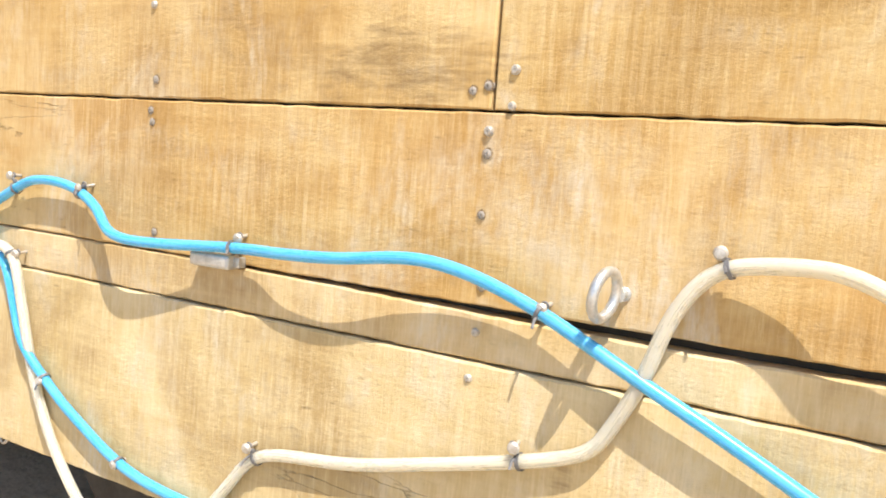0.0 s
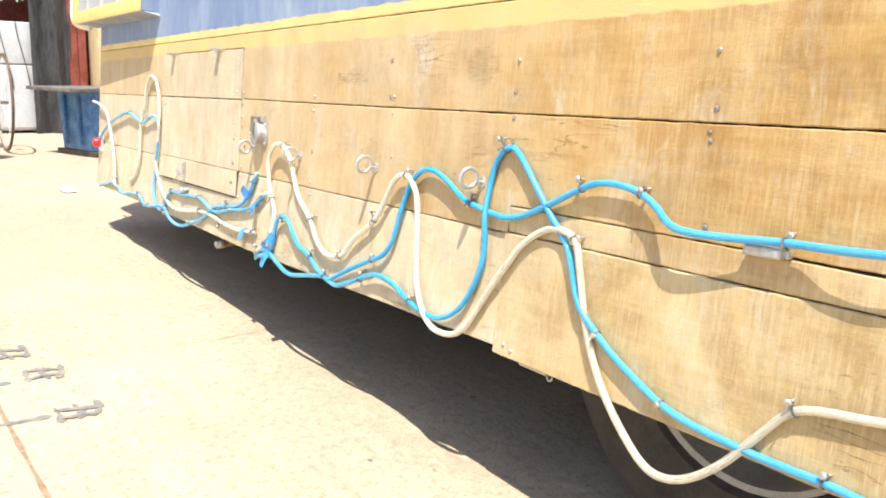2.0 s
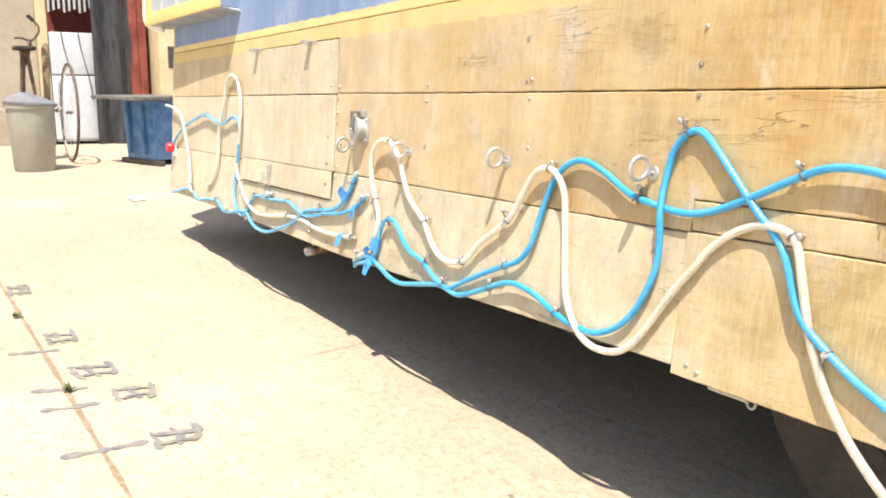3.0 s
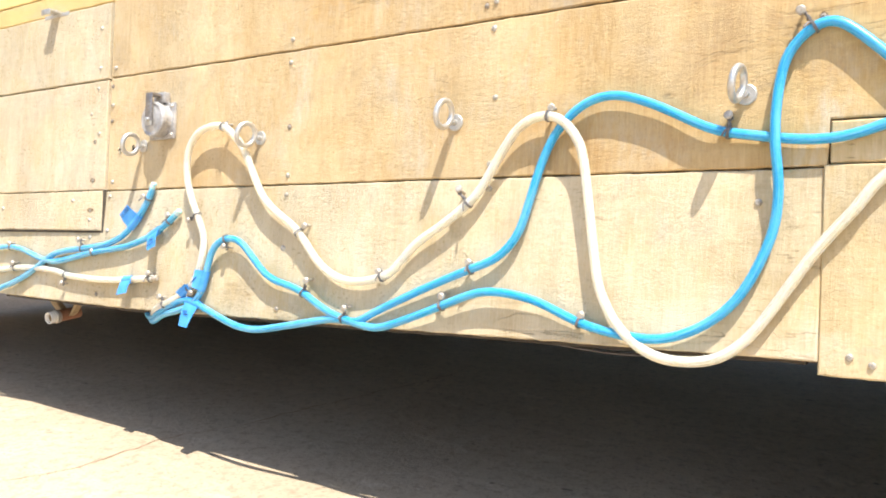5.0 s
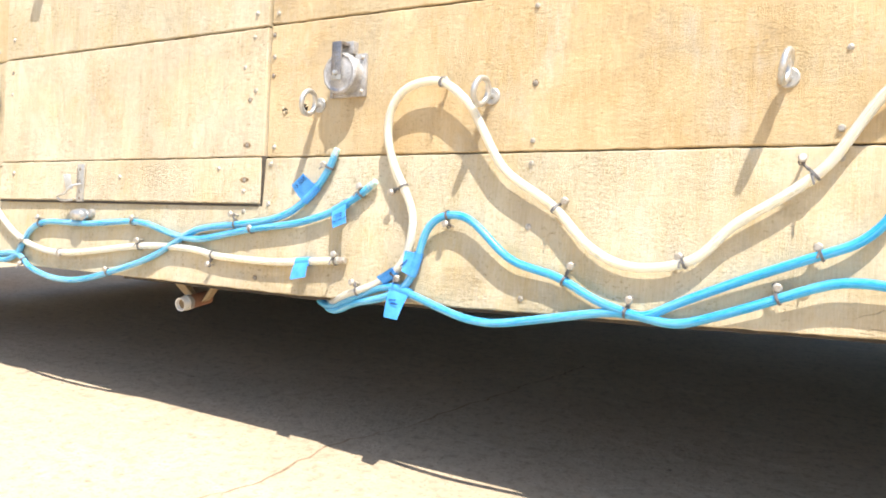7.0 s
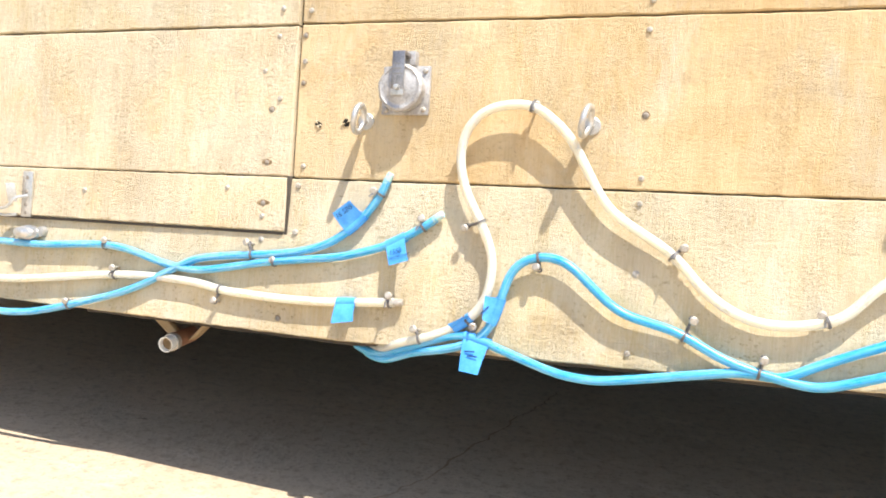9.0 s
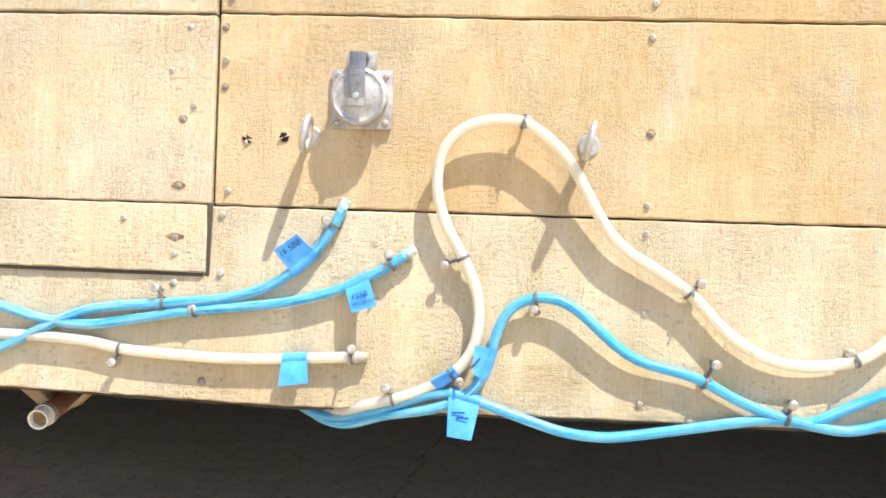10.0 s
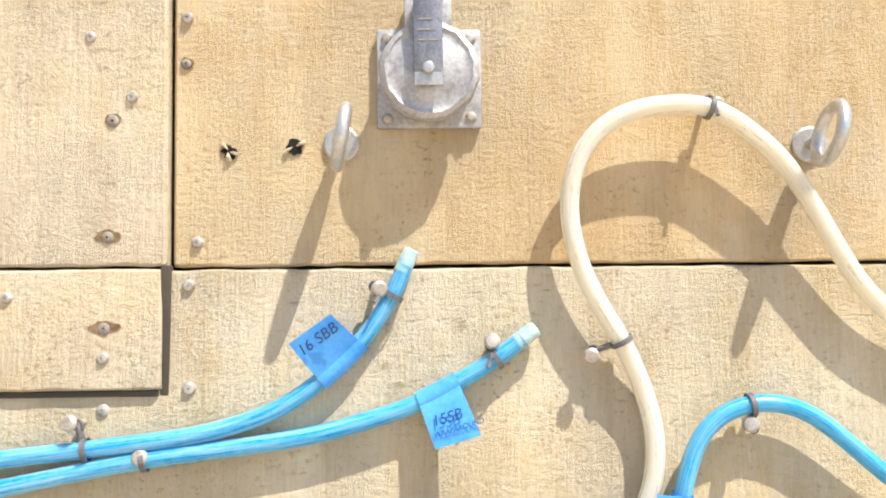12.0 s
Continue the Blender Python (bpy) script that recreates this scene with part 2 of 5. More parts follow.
def concrete():
    m = material("pale_concrete", (0.55, 0.5, 0.44), 0.88)
    n = Nodes(m)
    stain, mid, grit = n.noise(0.7, None, 6, 0.65, 0.6), n.noise(5.0, n.coords((0.5, 1, 1)), 6, 0.7), n.noise(110.0, None, 3, 0.65)
    pebble, trowel = n.noise(38.0, None, 4, 0.7), n.noise(9.0, n.coords((0.25, 2.0, 1)), 5, 0.7, 0.4)
    c = n.ramp(stain, (0.32, (0.43, 0.335, 0.232)), (0.52, (0.495, 0.393, 0.276)), (0.7, (0.56, 0.452, 0.328)))
    c = n.mix(n.grey(mid, 0.46, 0.70, 0.0, 0.45), c, (0.37, 0.30, 0.205))
    c = n.mix(n.grey(trowel, 0.55, 0.72, 0.0, 0.4), c, (0.34, 0.27, 0.185))
    dusty = n.noise(14.0, n.coords((0.6, 1.3, 1)), 6, 0.75, 0.5)
    c = n.mix(n.grey(dusty, 0.54, 0.72, 0.0, 0.55), c, (0.65, 0.54, 0.41))
    c = n.mix(n.grey(pebble, 0.50, 0.68, 0.0, 0.65), c, (0.27, 0.21, 0.14))
    c = n.mix(n.grey(grit, 0.57, 0.68, 0.0, 0.6), c, (0.17, 0.135, 0.095))
    fleck = n.grey(n.noise(17.0, n.coords((1, 1.8, 1)), 2, 0.4), 0.75, 0.775, 0.0, 0.7)
    c = n.mix(fleck, c, (0.08, 0.065, 0.05))
    n.colour(c)
    n.bump(n.maths("ADD", n.maths("MULTIPLY", mid, 0.5), n.maths("ADD", grit, n.maths("MULTIPLY", pebble, 0.7))), 0.6, 0.004)
    return m


def hose_material(name, a, b, c, dust, milky, grime):
    """Soft vinyl with streaks along the hose, and dust that thickens towards the far end."""
    m = material(name, a, 0.3, 0.0, Coat_Weight=0.2, Coat_Roughness=0.25)
    n = Nodes(m)
    uv = n.t.nodes.new("ShaderNodeUVMap").outputs["UV"]
    lay = n.t.nodes.new("ShaderNodeMapping")
    lay.inputs["Scale"].default_value = (5.0, 9.0, 1.0)
    n.link(uv, lay.inputs["Vector"])
    streak = n.noise(1.0, lay.outputs["Vector"], 5, 0.7, 0.2)
    long_way = n.t.nodes.new("ShaderNodeMapping")
    long_way.inputs["Scale"].default_value = (9.0, 22.0, 1.0)
    n.link(uv, long_way.inputs["Vector"])
    scuff = n.maths("ADD", n.maths("MULTIPLY", n.noise(1.0, long_way.outputs["Vector"], 6, 0.75, 0.2), 0.8), n.maths("MULTIPLY", n.noise(160.0, None, 4, 0.7), 0.2))
    col = n.ramp(streak, (0.34, a), (0.5, b), (0.68, c))
    far = n.grey(n.maths("ADD", n.axis("X"), n.grey(n.noise(4.0, None, 4), 0.3, 0.7, -0.5, 0.5)), 1.2, -0.8, 0.15, 1.1)
    film = n.maths("MULTIPLY", n.grey(n.maths("ADD", n.maths("MULTIPLY", scuff, 0.6), n.maths("MULTIPLY", streak, 0.4)), 0.44, 0.62), far)
    col = n.mix(n.grey(n.axis("X"), 1.2, 1.9, 0.0, 0.6), col, grime)
    col = n.mix(n.maths("MULTIPLY", film, 0.7), col, dust)
    n.colour(col)
    n.link(n.grey(film, 0.0, 1.0, 0.26, 0.7), n.bsdf.inputs["Roughness"])
    n.bsdf.inputs["Subsurface Weight"].default_value = milky
    n.bsdf.inputs["Transmission Weight"].default_value = 0.28 if milky > 0.6 else 0.08
    n.bsdf.inputs["IOR"].default_value = 1.35
    n.bsdf.inputs["Subsurface Radius"].default_value = (0.022, 0.020, 0.017)
    n.bsdf.inputs["Subsurface Scale"].default_value = 1.0
    n.bump(scuff, 0.06, 0.001)
    return m


BLUE_PAINT = painted_board()
GREY_PAINT = varied("grey_blue_paint", (0.20, 0.22, 0.26), (0.34, 0.36, 0.40), 7, 0.7)
YELLOW = varied("yellow_paint", (0.74, 0.54, 0.17), (0.84, 0.66, 0.26), 8, 0.5)
# underside and backing wood; also colours the strips painting the hatch's gap shade
DARK_WOOD = varied("dark_underside_and_gap_wood", (0.045, 0.036, 0.028), (0.085, 0.068, 0.05), 5, 0.9)
EDGE_WOOD = varied("raw_edge_wood", (0.22, 0.15, 0.085), (0.38, 0.28, 0.16), 14, 0.9, stretch=(0.3, 1, 4))
CONCRETE = concrete()
BLUE_HOSE = hose_material("blue_vinyl", (0.012, 0.275, 0.56), (0.025, 0.355, 0.65), (0.11, 0.47, 0.72), (0.56, 0.67, 0.70), 0.45, (0.10, 0.39, 0.64))
WHITE_HOSE = hose_material("milky_vinyl", (0.70, 0.655, 0.53), (0.78, 0.735, 0.61), (0.84, 0.805, 0.71), (0.78, 0.74, 0.64), 0.95, (0.56, 0.505, 0.39))
PLUG = varied("clear_plug", (0.22, 0.50, 0.58), (0.50, 0.66, 0.66), 120, 0.25, bump=0.2, distance=0.0008, Subsurface_Weight=0.5)
TAPE = varied("blue_masking_tape", (0.04, 0.27, 0.72), (0.10, 0.40, 0.84), 30, 0.55, bump=0.15, distance=0.001)
INK = material("black_ink", (0.012, 0.05, 0.16), 0.5)
ZINC = varied("zinc_plate", (0.40, 0.385, 0.36), (0.64, 0.62, 0.58), 60, 0.42, 0.6, bump=0.1)
STEEL = varied("galvanized_steel", (0.44, 0.43, 0.41), (0.74, 0.73, 0.70), 40, 0.36, 0.7, bump=0.1)
CLASP = varied("worn_spring_steel", (0.20, 0.185, 0.18), (0.46, 0.43, 0.42), 55, 0.36, 0.8, bump=0.25, distance=0.001)
CAST = varied("oxidised_aluminium", (0.30, 0.285, 0.275), (0.60, 0.58, 0.56), 38, 0.55, 0.45, bump=0.35, distance=0.0012)
SCREW = varied("dirty_screw", (0.34, 0.29, 0.23), (0.62, 0.58, 0.52), 160, 0.5, 0.5, bump=0.2, distance=0.0006)
SCREW_OLD = varied("rusted_screw", (0.22, 0.18, 0.14), (0.40, 0.36, 0.31), 160, 0.8, 0.2)
TIE = varied("dark_nylon", (0.07, 0.068, 0.07), (0.22, 0.205, 0.195), 90, 0.5)
RUST = varied("rust_stained_recess", (0.15, 0.09, 0.04), (0.36, 0.25, 0.13), 160, 0.95, bump=0.8, distance=0.002)
HOLE = material("bored_dark_hole", (0.012, 0.009, 0.006), 0.95)
DUSTY = varied("dusty_wheel_paint", (0.12, 0.10, 0.08), (0.24, 0.21, 0.17), 9, 0.8)
RUBBER = varied("tyre_rubber", (0.020, 0.017, 0.014), (0.050, 0.042, 0.034), 14, 0.85)
RIM = varied("worn_rim", (0.30, 0.27, 0.23), (0.44, 0.40, 0.34), 16, 0.6, 0.2)
PVC = material("white_pvc", (0.78, 0.74, 0.66), 0.35)
ABS = varied("red_brown_pipe", (0.26, 0.115, 0.06), (0.34, 0.17, 0.10), 25, 0.55)
RED = material("red_plastic", (0.72, 0.03, 0.04), 0.35)
GLASS = material("window_glass", (0.40, 0.45, 0.49), 0.08, Specular_IOR_Level=0.7)
WHITE = varied("white_enamel", (0.52, 0.53, 0.53), (0.66, 0.67, 0.67), 3, 0.35, bump=0.05)
MARK = varied("grey_spray_paint", (0.125, 0.13, 0.14), (0.34, 0.29, 0.225), 22, 0.9, bump=0.0)
SOIL = varied("joint_soil", (0.20, 0.135, 0.08), (0.40, 0.29, 0.185), 40, 0.95)
WEED = material("weed_green", (0.10, 0.12, 0.03), 0.8)
BEIGE = varied("beige_render", (0.36, 0.30, 0.215), (0.46, 0.39, 0.29), 2, 0.85)
CREAM = varied("cream_paint", (0.54, 0.42, 0.22), (0.70, 0.58, 0.36), 5, 0.6)
MAROON = varied("red_steel", (0.17, 0.03, 0.02), (0.36, 0.10, 0.07), 6, 0.6)
TARP = varied("black_tarp", (0.012, 0.012, 0.014), (0.09, 0.09, 0.09), 9, 0.6, bump=0.8, distance=0.02, stretch=(1, 3, 0.5))
BIN_BLUE = varied("blue_bin_paint", (0.02, 0.10, 0.28), (0.16, 0.30, 0.48), 7, 0.5)
BIN_GREY = varied("beige_grey_plastic", (0.31, 0.285, 0.225), (0.39, 0.36, 0.29), 6, 0.55)
LID_GREY = varied("grey_lid_plastic", (0.17, 0.16, 0.165), (0.26, 0.25, 0.255), 8, 0.5)
WEATHERED = varied("weathered_grey_board", (0.07, 0.06, 0.05), (0.26, 0.235, 0.205), 14, 0.9, bump=0.8, distance=0.006)
DARK_STEEL = varied("dark_worn_steel", (0.06, 0.05, 0.045), (0.15, 0.125, 0.11), 30, 0.5, 0.5)
RUSTY = varied("rusty_brown_steel", (0.085, 0.055, 0.04), (0.21, 0.135, 0.09), 30, 0.7, 0.2)
PALE_METAL = varied("pale_sheet_metal", (0.55, 0.56, 0.56), (0.72, 0.73, 0.73), 12, 0.4, 0.5)


# ---- mesh helpers ----
def part(name, bm, mat, parent=None, label="", smooth=True):
    """Links a bmesh as one mesh object under a thing or part."""
    me = bpy.data.meshes.new(name)
    bm.normal_update()
    bm.to_mesh(me)
    bm.free()
    me.materials.append(mat)
    if smooth:
        me.shade_smooth()
        me.set_sharp_from_angle(angle=radians(38))
    ob = new(name, me)
    if parent is not None:
        ob.parent = parent
    if label:
        ob["label"] = label
    return ob


def empty(name, m, label, category, group="", kind=""):
    ob = new(name)
    ob.empty_display_size = 0.05
    ob.matrix_basis = m
    return tagged(ob, label, category, group, kind)


def on_wall(x, z, out=0.0):
    return W @ Matrix.Translation((x, -out - surface(x, z), z))


def box(lo, hi, bevel=0.0, bm=None, seg=2):
    bm = bm or bmesh.new()
    size, mid = Vector(hi) - Vector(lo), (Vector(hi) + Vector(lo)) / 2
    made = bmesh.ops.create_cube(bm, size=1.0, matrix=Matrix.Translation(mid) @ Matrix.Diagonal((*size, 1)))["verts"]
    if bevel:
        edges = {e for v in made for e in v.link_edges}
        bmesh.ops.bevel(bm, geom=list(edges), offset=bevel, segments=seg, affect="EDGES", profile=0.6)
    return bm


def lathe(profile, m=Matrix(), n=24, bm=None):
    """Turns a profile of (radius, height) round the z axis of m."""
    bm = bm or bmesh.new()
    rings = []
    for r, h in profile:
        if r < 1e-6:
            rings.append([bm.verts.new(m @ Vector((0, 0, h)))])
        else:
            rings.append([bm.verts.new(m @ Vector((r * math.cos(a), r * math.sin(a), h))) for a in (2 * math.pi * k / n for k in range(n))])
    for a, b in zip(rings, rings[1:]):
        for k in range(n):
            one = [a[k % len(a)], a[(k + 1) % len(a)], b[(k + 1) % len(b)], b[k % len(b)]]
            one = list(dict.fromkeys(one))
            if len(one) > 2:
                bm.faces.new(one)
    bmesh.ops.recalc_face_normals(bm, faces=bm.faces)
    return bm


def tube(points, radius, n=12, bm=None, cap=True):
    """A round tube along points; radius may be one number or one a point."""
    bm = bm or bmesh.new()
    pts = [Vector(p) for p in points]
    radii = radius if isinstance(radius, (list, tuple)) else [radius] * len(pts)
    way = (pts[1] - pts[0]).normalized()
    side = way.orthogonal().normalized()
    rings = []
    for i, p in enumerate(pts):
        t = (pts[min(i + 1, len(pts) - 1)] - pts[max(i - 1, 0)]).normalized()
        side = (side - side.dot(t) * t).normalized()
        up = t.cross(side)
        rings.append([bm.verts.new(p + radii[i] * (math.cos(a) * side + math.sin(a) * up)) for a in (2 * math.pi * k / n for k in range(n))])
    uv = bm.loops.layers.uv.verify()
    gone = 0.0
    for i, (a, b) in enumerate(zip(rings, rings[1:])):
        step = (pts[i + 1] - pts[i]).length
        for k in range(n):
            face = bm.faces.new((a[k], a[(k + 1) % n], b[(k + 1) % n], b[k]))
            for loop, u, v in zip(face.loops, (k, k + 1, k + 1, k), (0, 0, step, step)):
                loop[uv].uv = (abs(u / n - 0.5) * 2, gone + v)
        gone += step
    if cap:
        bm.faces.new(list(reversed(rings[0])))
        bm.faces.new(rings[-1])
    return bm


def ring(m, major, minor, n=28, k=10, bm=None):
    """A torus round the z axis of m."""
    bm = bm or bmesh.new()
    loops = []
    for i in range(n):
        a = 2 * math.pi * i / n
        loops.append([bm.verts.new(m @ Vector(((major + minor * math.cos(b)) * math.cos(a), (major + minor * math.cos(b)) * math.sin(a), minor * math.sin(b)))) for b in (2 * math.pi * j / k for j in range(k))])
    for i in range(n):
        p, q = loops[i], loops[(i + 1) % n]
        for j in range(k):
            bm.faces.new((p[j], q[j], q[(j + 1) % k], p[(j + 1) % k]))
    return bm


def smooth_line(points, step=0.008, rounds=5):
    """An even, softened line through control points."""
    p = np.array(points, float)
    p = np.vstack([2 * p[0] - p[1], p, 2 * p[-1] - p[-2]])
    out = []
    for a, b, c, d in zip(p, p[1:], p[2:], p[3:]):
        for t in np.linspace(0, 1, 12, endpoint=False):
            out.append(0.5 * (2 * b + (c - a) * t + (2 * a - 5 * b + 4 * c - d) * t**2 + (3 * b - a - 3 * c + d) * t**3))
    out = np.array(out + [p[-2]])
    length = np.r_[0, np.cumsum(np.linalg.norm(np.diff(out, axis=0), axis=1))]
    even = np.arange(0, length[-1], step)
    out = np.stack([np.interp(even, length, out[:, k]) for k in range(3)], 1)
    for _ in range(rounds):
        out[1:-1] = 0.25 * out[:-2] + 0.5 * out[1:-1] + 0.25 * out[2:]
    return out


INTO = Matrix.Rotation(radians(90), 4, "X")  # turns the z axis to face out of the wall


def surface(x, z):
    """How far the wood stands out of the wall's plane: the lowest boards flare outwards."""
    if x < 1.4535:
        return 0.064 * max(0.0, 0.7855 - z)
    return (0.004 if z < 0.7885 else 0.0) + 0.03 * max(0.0, 0.7885 - z)


def plank(name, x0, x1, z0, z1, mat, parent, out=0.0, thick=0.022, seed=0, rag=0.00055, bevel=0.0019, lean=0.0):
    """One sawn board with softened, slightly ragged edges; z0 and z1 may be functions of x; lean is its outward flare."""
    low = z0 if callable(z0) else (lambda x: z0)
    top = z1 if callable(z1) else (lambda x: z1)
    rng = random.Random(seed * 77 + 5)
    xs = [x0, x0 + bevel]
    steps = max(2, int((x1 - x0) / 0.014))
    xs += [x0 + (x1 - x0) * k / steps for k in range(1, steps)]
    for extra in (1.4585, 1.4615):
        if callable(z0) and x0 < extra < x1:
            xs.append(extra)
    xs = sorted(xs + [x1 - bevel, x1])
    bm = bmesh.new()
    rows = []
    for i, x in enumerate(xs):
        end = bevel if i in (0, len(xs) - 1) else 0.0
        a, b = low(x) + rng.uniform(-rag, rag) - rag * noise.noise(Vector((x * 9, 7, seed))), top(x) + rng.uniform(-rag, rag) + rag * noise.noise(Vector((x * 9, 3, seed)))
        c = rng.uniform(0.6, 1.5) * bevel
        f = -out + end + 0.0008 * noise.noise(Vector((x * 3, seed, 0)))
        rows.append([bm.verts.new(v) for v in ((x, thick - out, a), (x, f + c, a), (x, f, a + c), (x, f, b - c), (x, f + c, b), (x, thick - out, b))])
    for p, q in zip(rows, rows[1:]):
        for k in range(6):
            bm.faces.new((p[k], q[k], q[(k + 1) % 6], p[(k + 1) % 6]))
    bm.faces.new(rows[0])
    bm.faces.new(list(reversed(rows[-1])))
    for v in bm.verts:
        v.co.y -= lean * max(0.0, 0.7855 - v.co.z)
    bmesh.ops.recalc_face_normals(bm, faces=bm.faces)
    return part(name, bm, mat, parent, smooth=False)


# ---- the ground ----
bm = bmesh.new()
bmesh.ops.create_grid(bm, x_segments=40, y_segments=40, size=400)
ground = tagged(part("ground", bm, CONCRETE, smooth=False), "sunlit pale concrete yard with stains", "ground", kind="structure")

# ---- the wooden vehicle ----
LEFT, RIGHT, HATCH_L = -2.0, 4.6, -0.855
vehicle = empty("wooden_vehicle", W, "large vehicle body clad in sawn wooden planks, raised on wheels", "vehicle")
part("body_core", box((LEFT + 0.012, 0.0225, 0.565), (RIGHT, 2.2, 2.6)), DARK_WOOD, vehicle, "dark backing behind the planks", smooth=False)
part("chassis_rail", box((LEFT + 0.5, 0.62, 0.525), (RIGHT - 0.05, 0.70, 0.566), 0.006), DARK_STEEL, vehicle, "dark steel rail under the floor")
part("chassis_rail", box((LEFT + 0.5, 1.5, 0.525), (RIGHT - 0.05, 1.58, 0.566), 0.006), DARK_STEEL, vehicle)
part("sill", box((-1.25, 0.0235, 0.547), (1.45, 0.062, 0.5645), 0.003), EDGE_WOOD, vehicle, "raw edge of the floor board")
part("sill", box((1.47, 0.03, 0.545), (RIGHT - 0.06, 0.07, 0.5645), 0.003), EDGE_WOOD, vehicle)
part("end_board", box((LEFT - 0.012, 0.0, 0.55), (LEFT + 0.010, 2.2, 2.6), 0.003), CREAM, vehicle, "cream painted end wall")


def bottom_edge(x):
    return 0.534 + 0.0135 * abs(x - 0.1)


def stepped(x):
    return 0.788 if x < 1.46 else 0.8445


def seam(x):
    return 1.0285 + 0.008 * math.exp(-max(x, 0.0) / 0.7)


plank("plank", 0.003, 2.3855, lambda x: seam(x) + 0.0016, 1.254, WOOD, vehicle, seed=1)
plank("plank", 2.389, RIGHT, lambda x: seam(x) + 0.0012, 1.254, WOOD, vehicle, seed=2)
plank("plank", 0.003, RIGHT, stepped, lambda x: seam(x) - 0.0014, WOOD, vehicle, seed=3)
plank("plank", 1.4620, RIGHT, 0.7908, lambda x: 0.8342 + 0.0080 * min(1.0, max(0.0, (2.5 - x) / 0.5)), WOOD_MID, vehicle, seed=4)
plank("plank", HATCH_L - 0.002, 1.4552, bottom_edge, 0.7855, WOOD_PALE, vehicle, seed=5, lean=0.064)
plank("plank", 1.4557, RIGHT, 0.536, 0.7885, WOOD_MID, vehicle, out=0.004, thick=0.0264, seed=6, lean=0.03)
plank("plank", LEFT + 0.012, HATCH_L - 0.006, 0.548, 0.776, WOOD_PALE, vehicle, seed=7, lean=0.064)
plank("plank", LEFT + 0.012, HATCH_L - 0.006, 0.7785, 1.032, WOOD_FRESH, vehicle, seed=8)
plank("plank", LEFT + 0.012, HATCH_L - 0.006, 1.0345, 1.254, WOOD, vehicle, seed=9)
plank("plank", HATCH_L, 0.001, 1.209, 1.254, WOOD, vehicle, seed=10)
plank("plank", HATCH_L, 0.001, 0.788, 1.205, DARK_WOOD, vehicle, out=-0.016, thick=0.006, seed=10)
for k, (a, b) in enumerate(((1.257, 1.468), (1.471, 1.72), (1.723, 1.97), (1.973, 2.22), (2.223, 2.47))):
    plank("painted_board", LEFT + 0.012, RIGHT, a, b, BLUE_PAINT, vehicle, seed=20 + k, rag=0.0006)

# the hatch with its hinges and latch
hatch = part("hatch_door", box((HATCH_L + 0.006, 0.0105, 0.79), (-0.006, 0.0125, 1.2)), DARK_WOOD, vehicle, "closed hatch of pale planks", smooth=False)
plank("hatch_plank", HATCH_L + 0.003, -0.0015, 1.035, 1.204, WOOD_FRESH, hatch, out=0.0035, thick=0.014, seed=31)
plank("hatch_plank", HATCH_L + 0.003, -0.0005, lambda x: 0.7885, lambda x: 1.031, WOOD_FRESH, hatch, out=0.0042, thick=0.014, seed=32)
plank("hatch_plank", HATCH_L + 0.003, -0.003, 0.699, 0.7865, WOOD_FRESH, hatch, out=0.0042, thick=0.0125, seed=33, lean=0.064)
# solid dark strips stand in for the shaded gap along the hatch's edges
part("edge_strip", box((-0.0045, -0.0042, 0.6935), (0.0022, 0.0062, 0.789), 0.001), DARK_WOOD, hatch, "dark strip for the shaded gap at the weathered hatch edge")
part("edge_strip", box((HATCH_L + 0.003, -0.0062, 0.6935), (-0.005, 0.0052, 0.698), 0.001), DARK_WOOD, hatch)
hatch.matrix_basis = Matrix.Translation((0, -0.0018, 0)) @ Matrix.Rotation(0.006, 4, "Z")
for x in (-0.714, -0.212):
    bm = box((x - 0.05, -0.013, 1.199), (x + 0.05, -0.0115, 1.207))
    box((x - 0.018, -0.042, 1.205), (x + 0.018, -0.008, 1.211), 0.002, bm)
    box((x - 0.018, -0.042, 1.198), (x + 0.018, -0.038, 1.209), 0.0015, bm)
    part("hinge", bm, STEEL, hatch, "small bent steel hinge bracket").location.y = 0.0085
latch = part("latch", box((-0.548, -0.0165, 0.696), (-0.525, -0.0125, 0.779), 0.0015), STEEL, hatch, "galvanized toggle latch hanging open")
latch.location.y = 0.0035
part("slot", box((-0.5465, -0.0180, 0.730), (-0.5425, -0.0166, 0.770), 0.0005), SCREW_OLD, latch)
bm = box((-0.563, -0.026, 0.722), (-0.549, -0.0235, 0.755), 0.001)
for v in bm.verts:
    v.co.y -= 0.5 * (-0.549 - v.co.x) + (0.008 if v.co.z > 0.74 else 0.0)
part("lever", bm, STEEL, latch, "thin bent lever")
bm = tube(smooth_line([(-0.531, -0.018, 0.735), (-0.545, -0.033, 0.729), (-0.560, -0.037, 0.712), (-0.585, -0.036, 0.708), (-0.590, -0.034, 0.702), (-0.57, -0.032, 0.697), (-0.545, -0.024, 0.70)], 0.004, 2), 0.0026, 8)
part("hook", bm, STEEL, latch)
for z in (0.768, 0.742, 0.718, 0.704):
    part("rivet", lathe([(0, 0.012), (0.0035, 0.0125), (0.0035, 0.0175), (0.0, 0.0182)], Matrix.Translation((-0.5365, 0, z)) @ INTO, 10), SCREW_OLD, latch)
bm = lathe([(0.0, 0.030), (0.010, 0.029), (0.019, 0.025), (0.021, 0.020), (0.016, 0.018), (0.016, 0.014), (0.025, 0.012), (0.027, 0.006), (0.022, 0.0)], Matrix.Translation((-0.529, 0, 0.668)) @ INTO @ Matrix.Diagonal((1, 0.5, 1, 1)), 20)
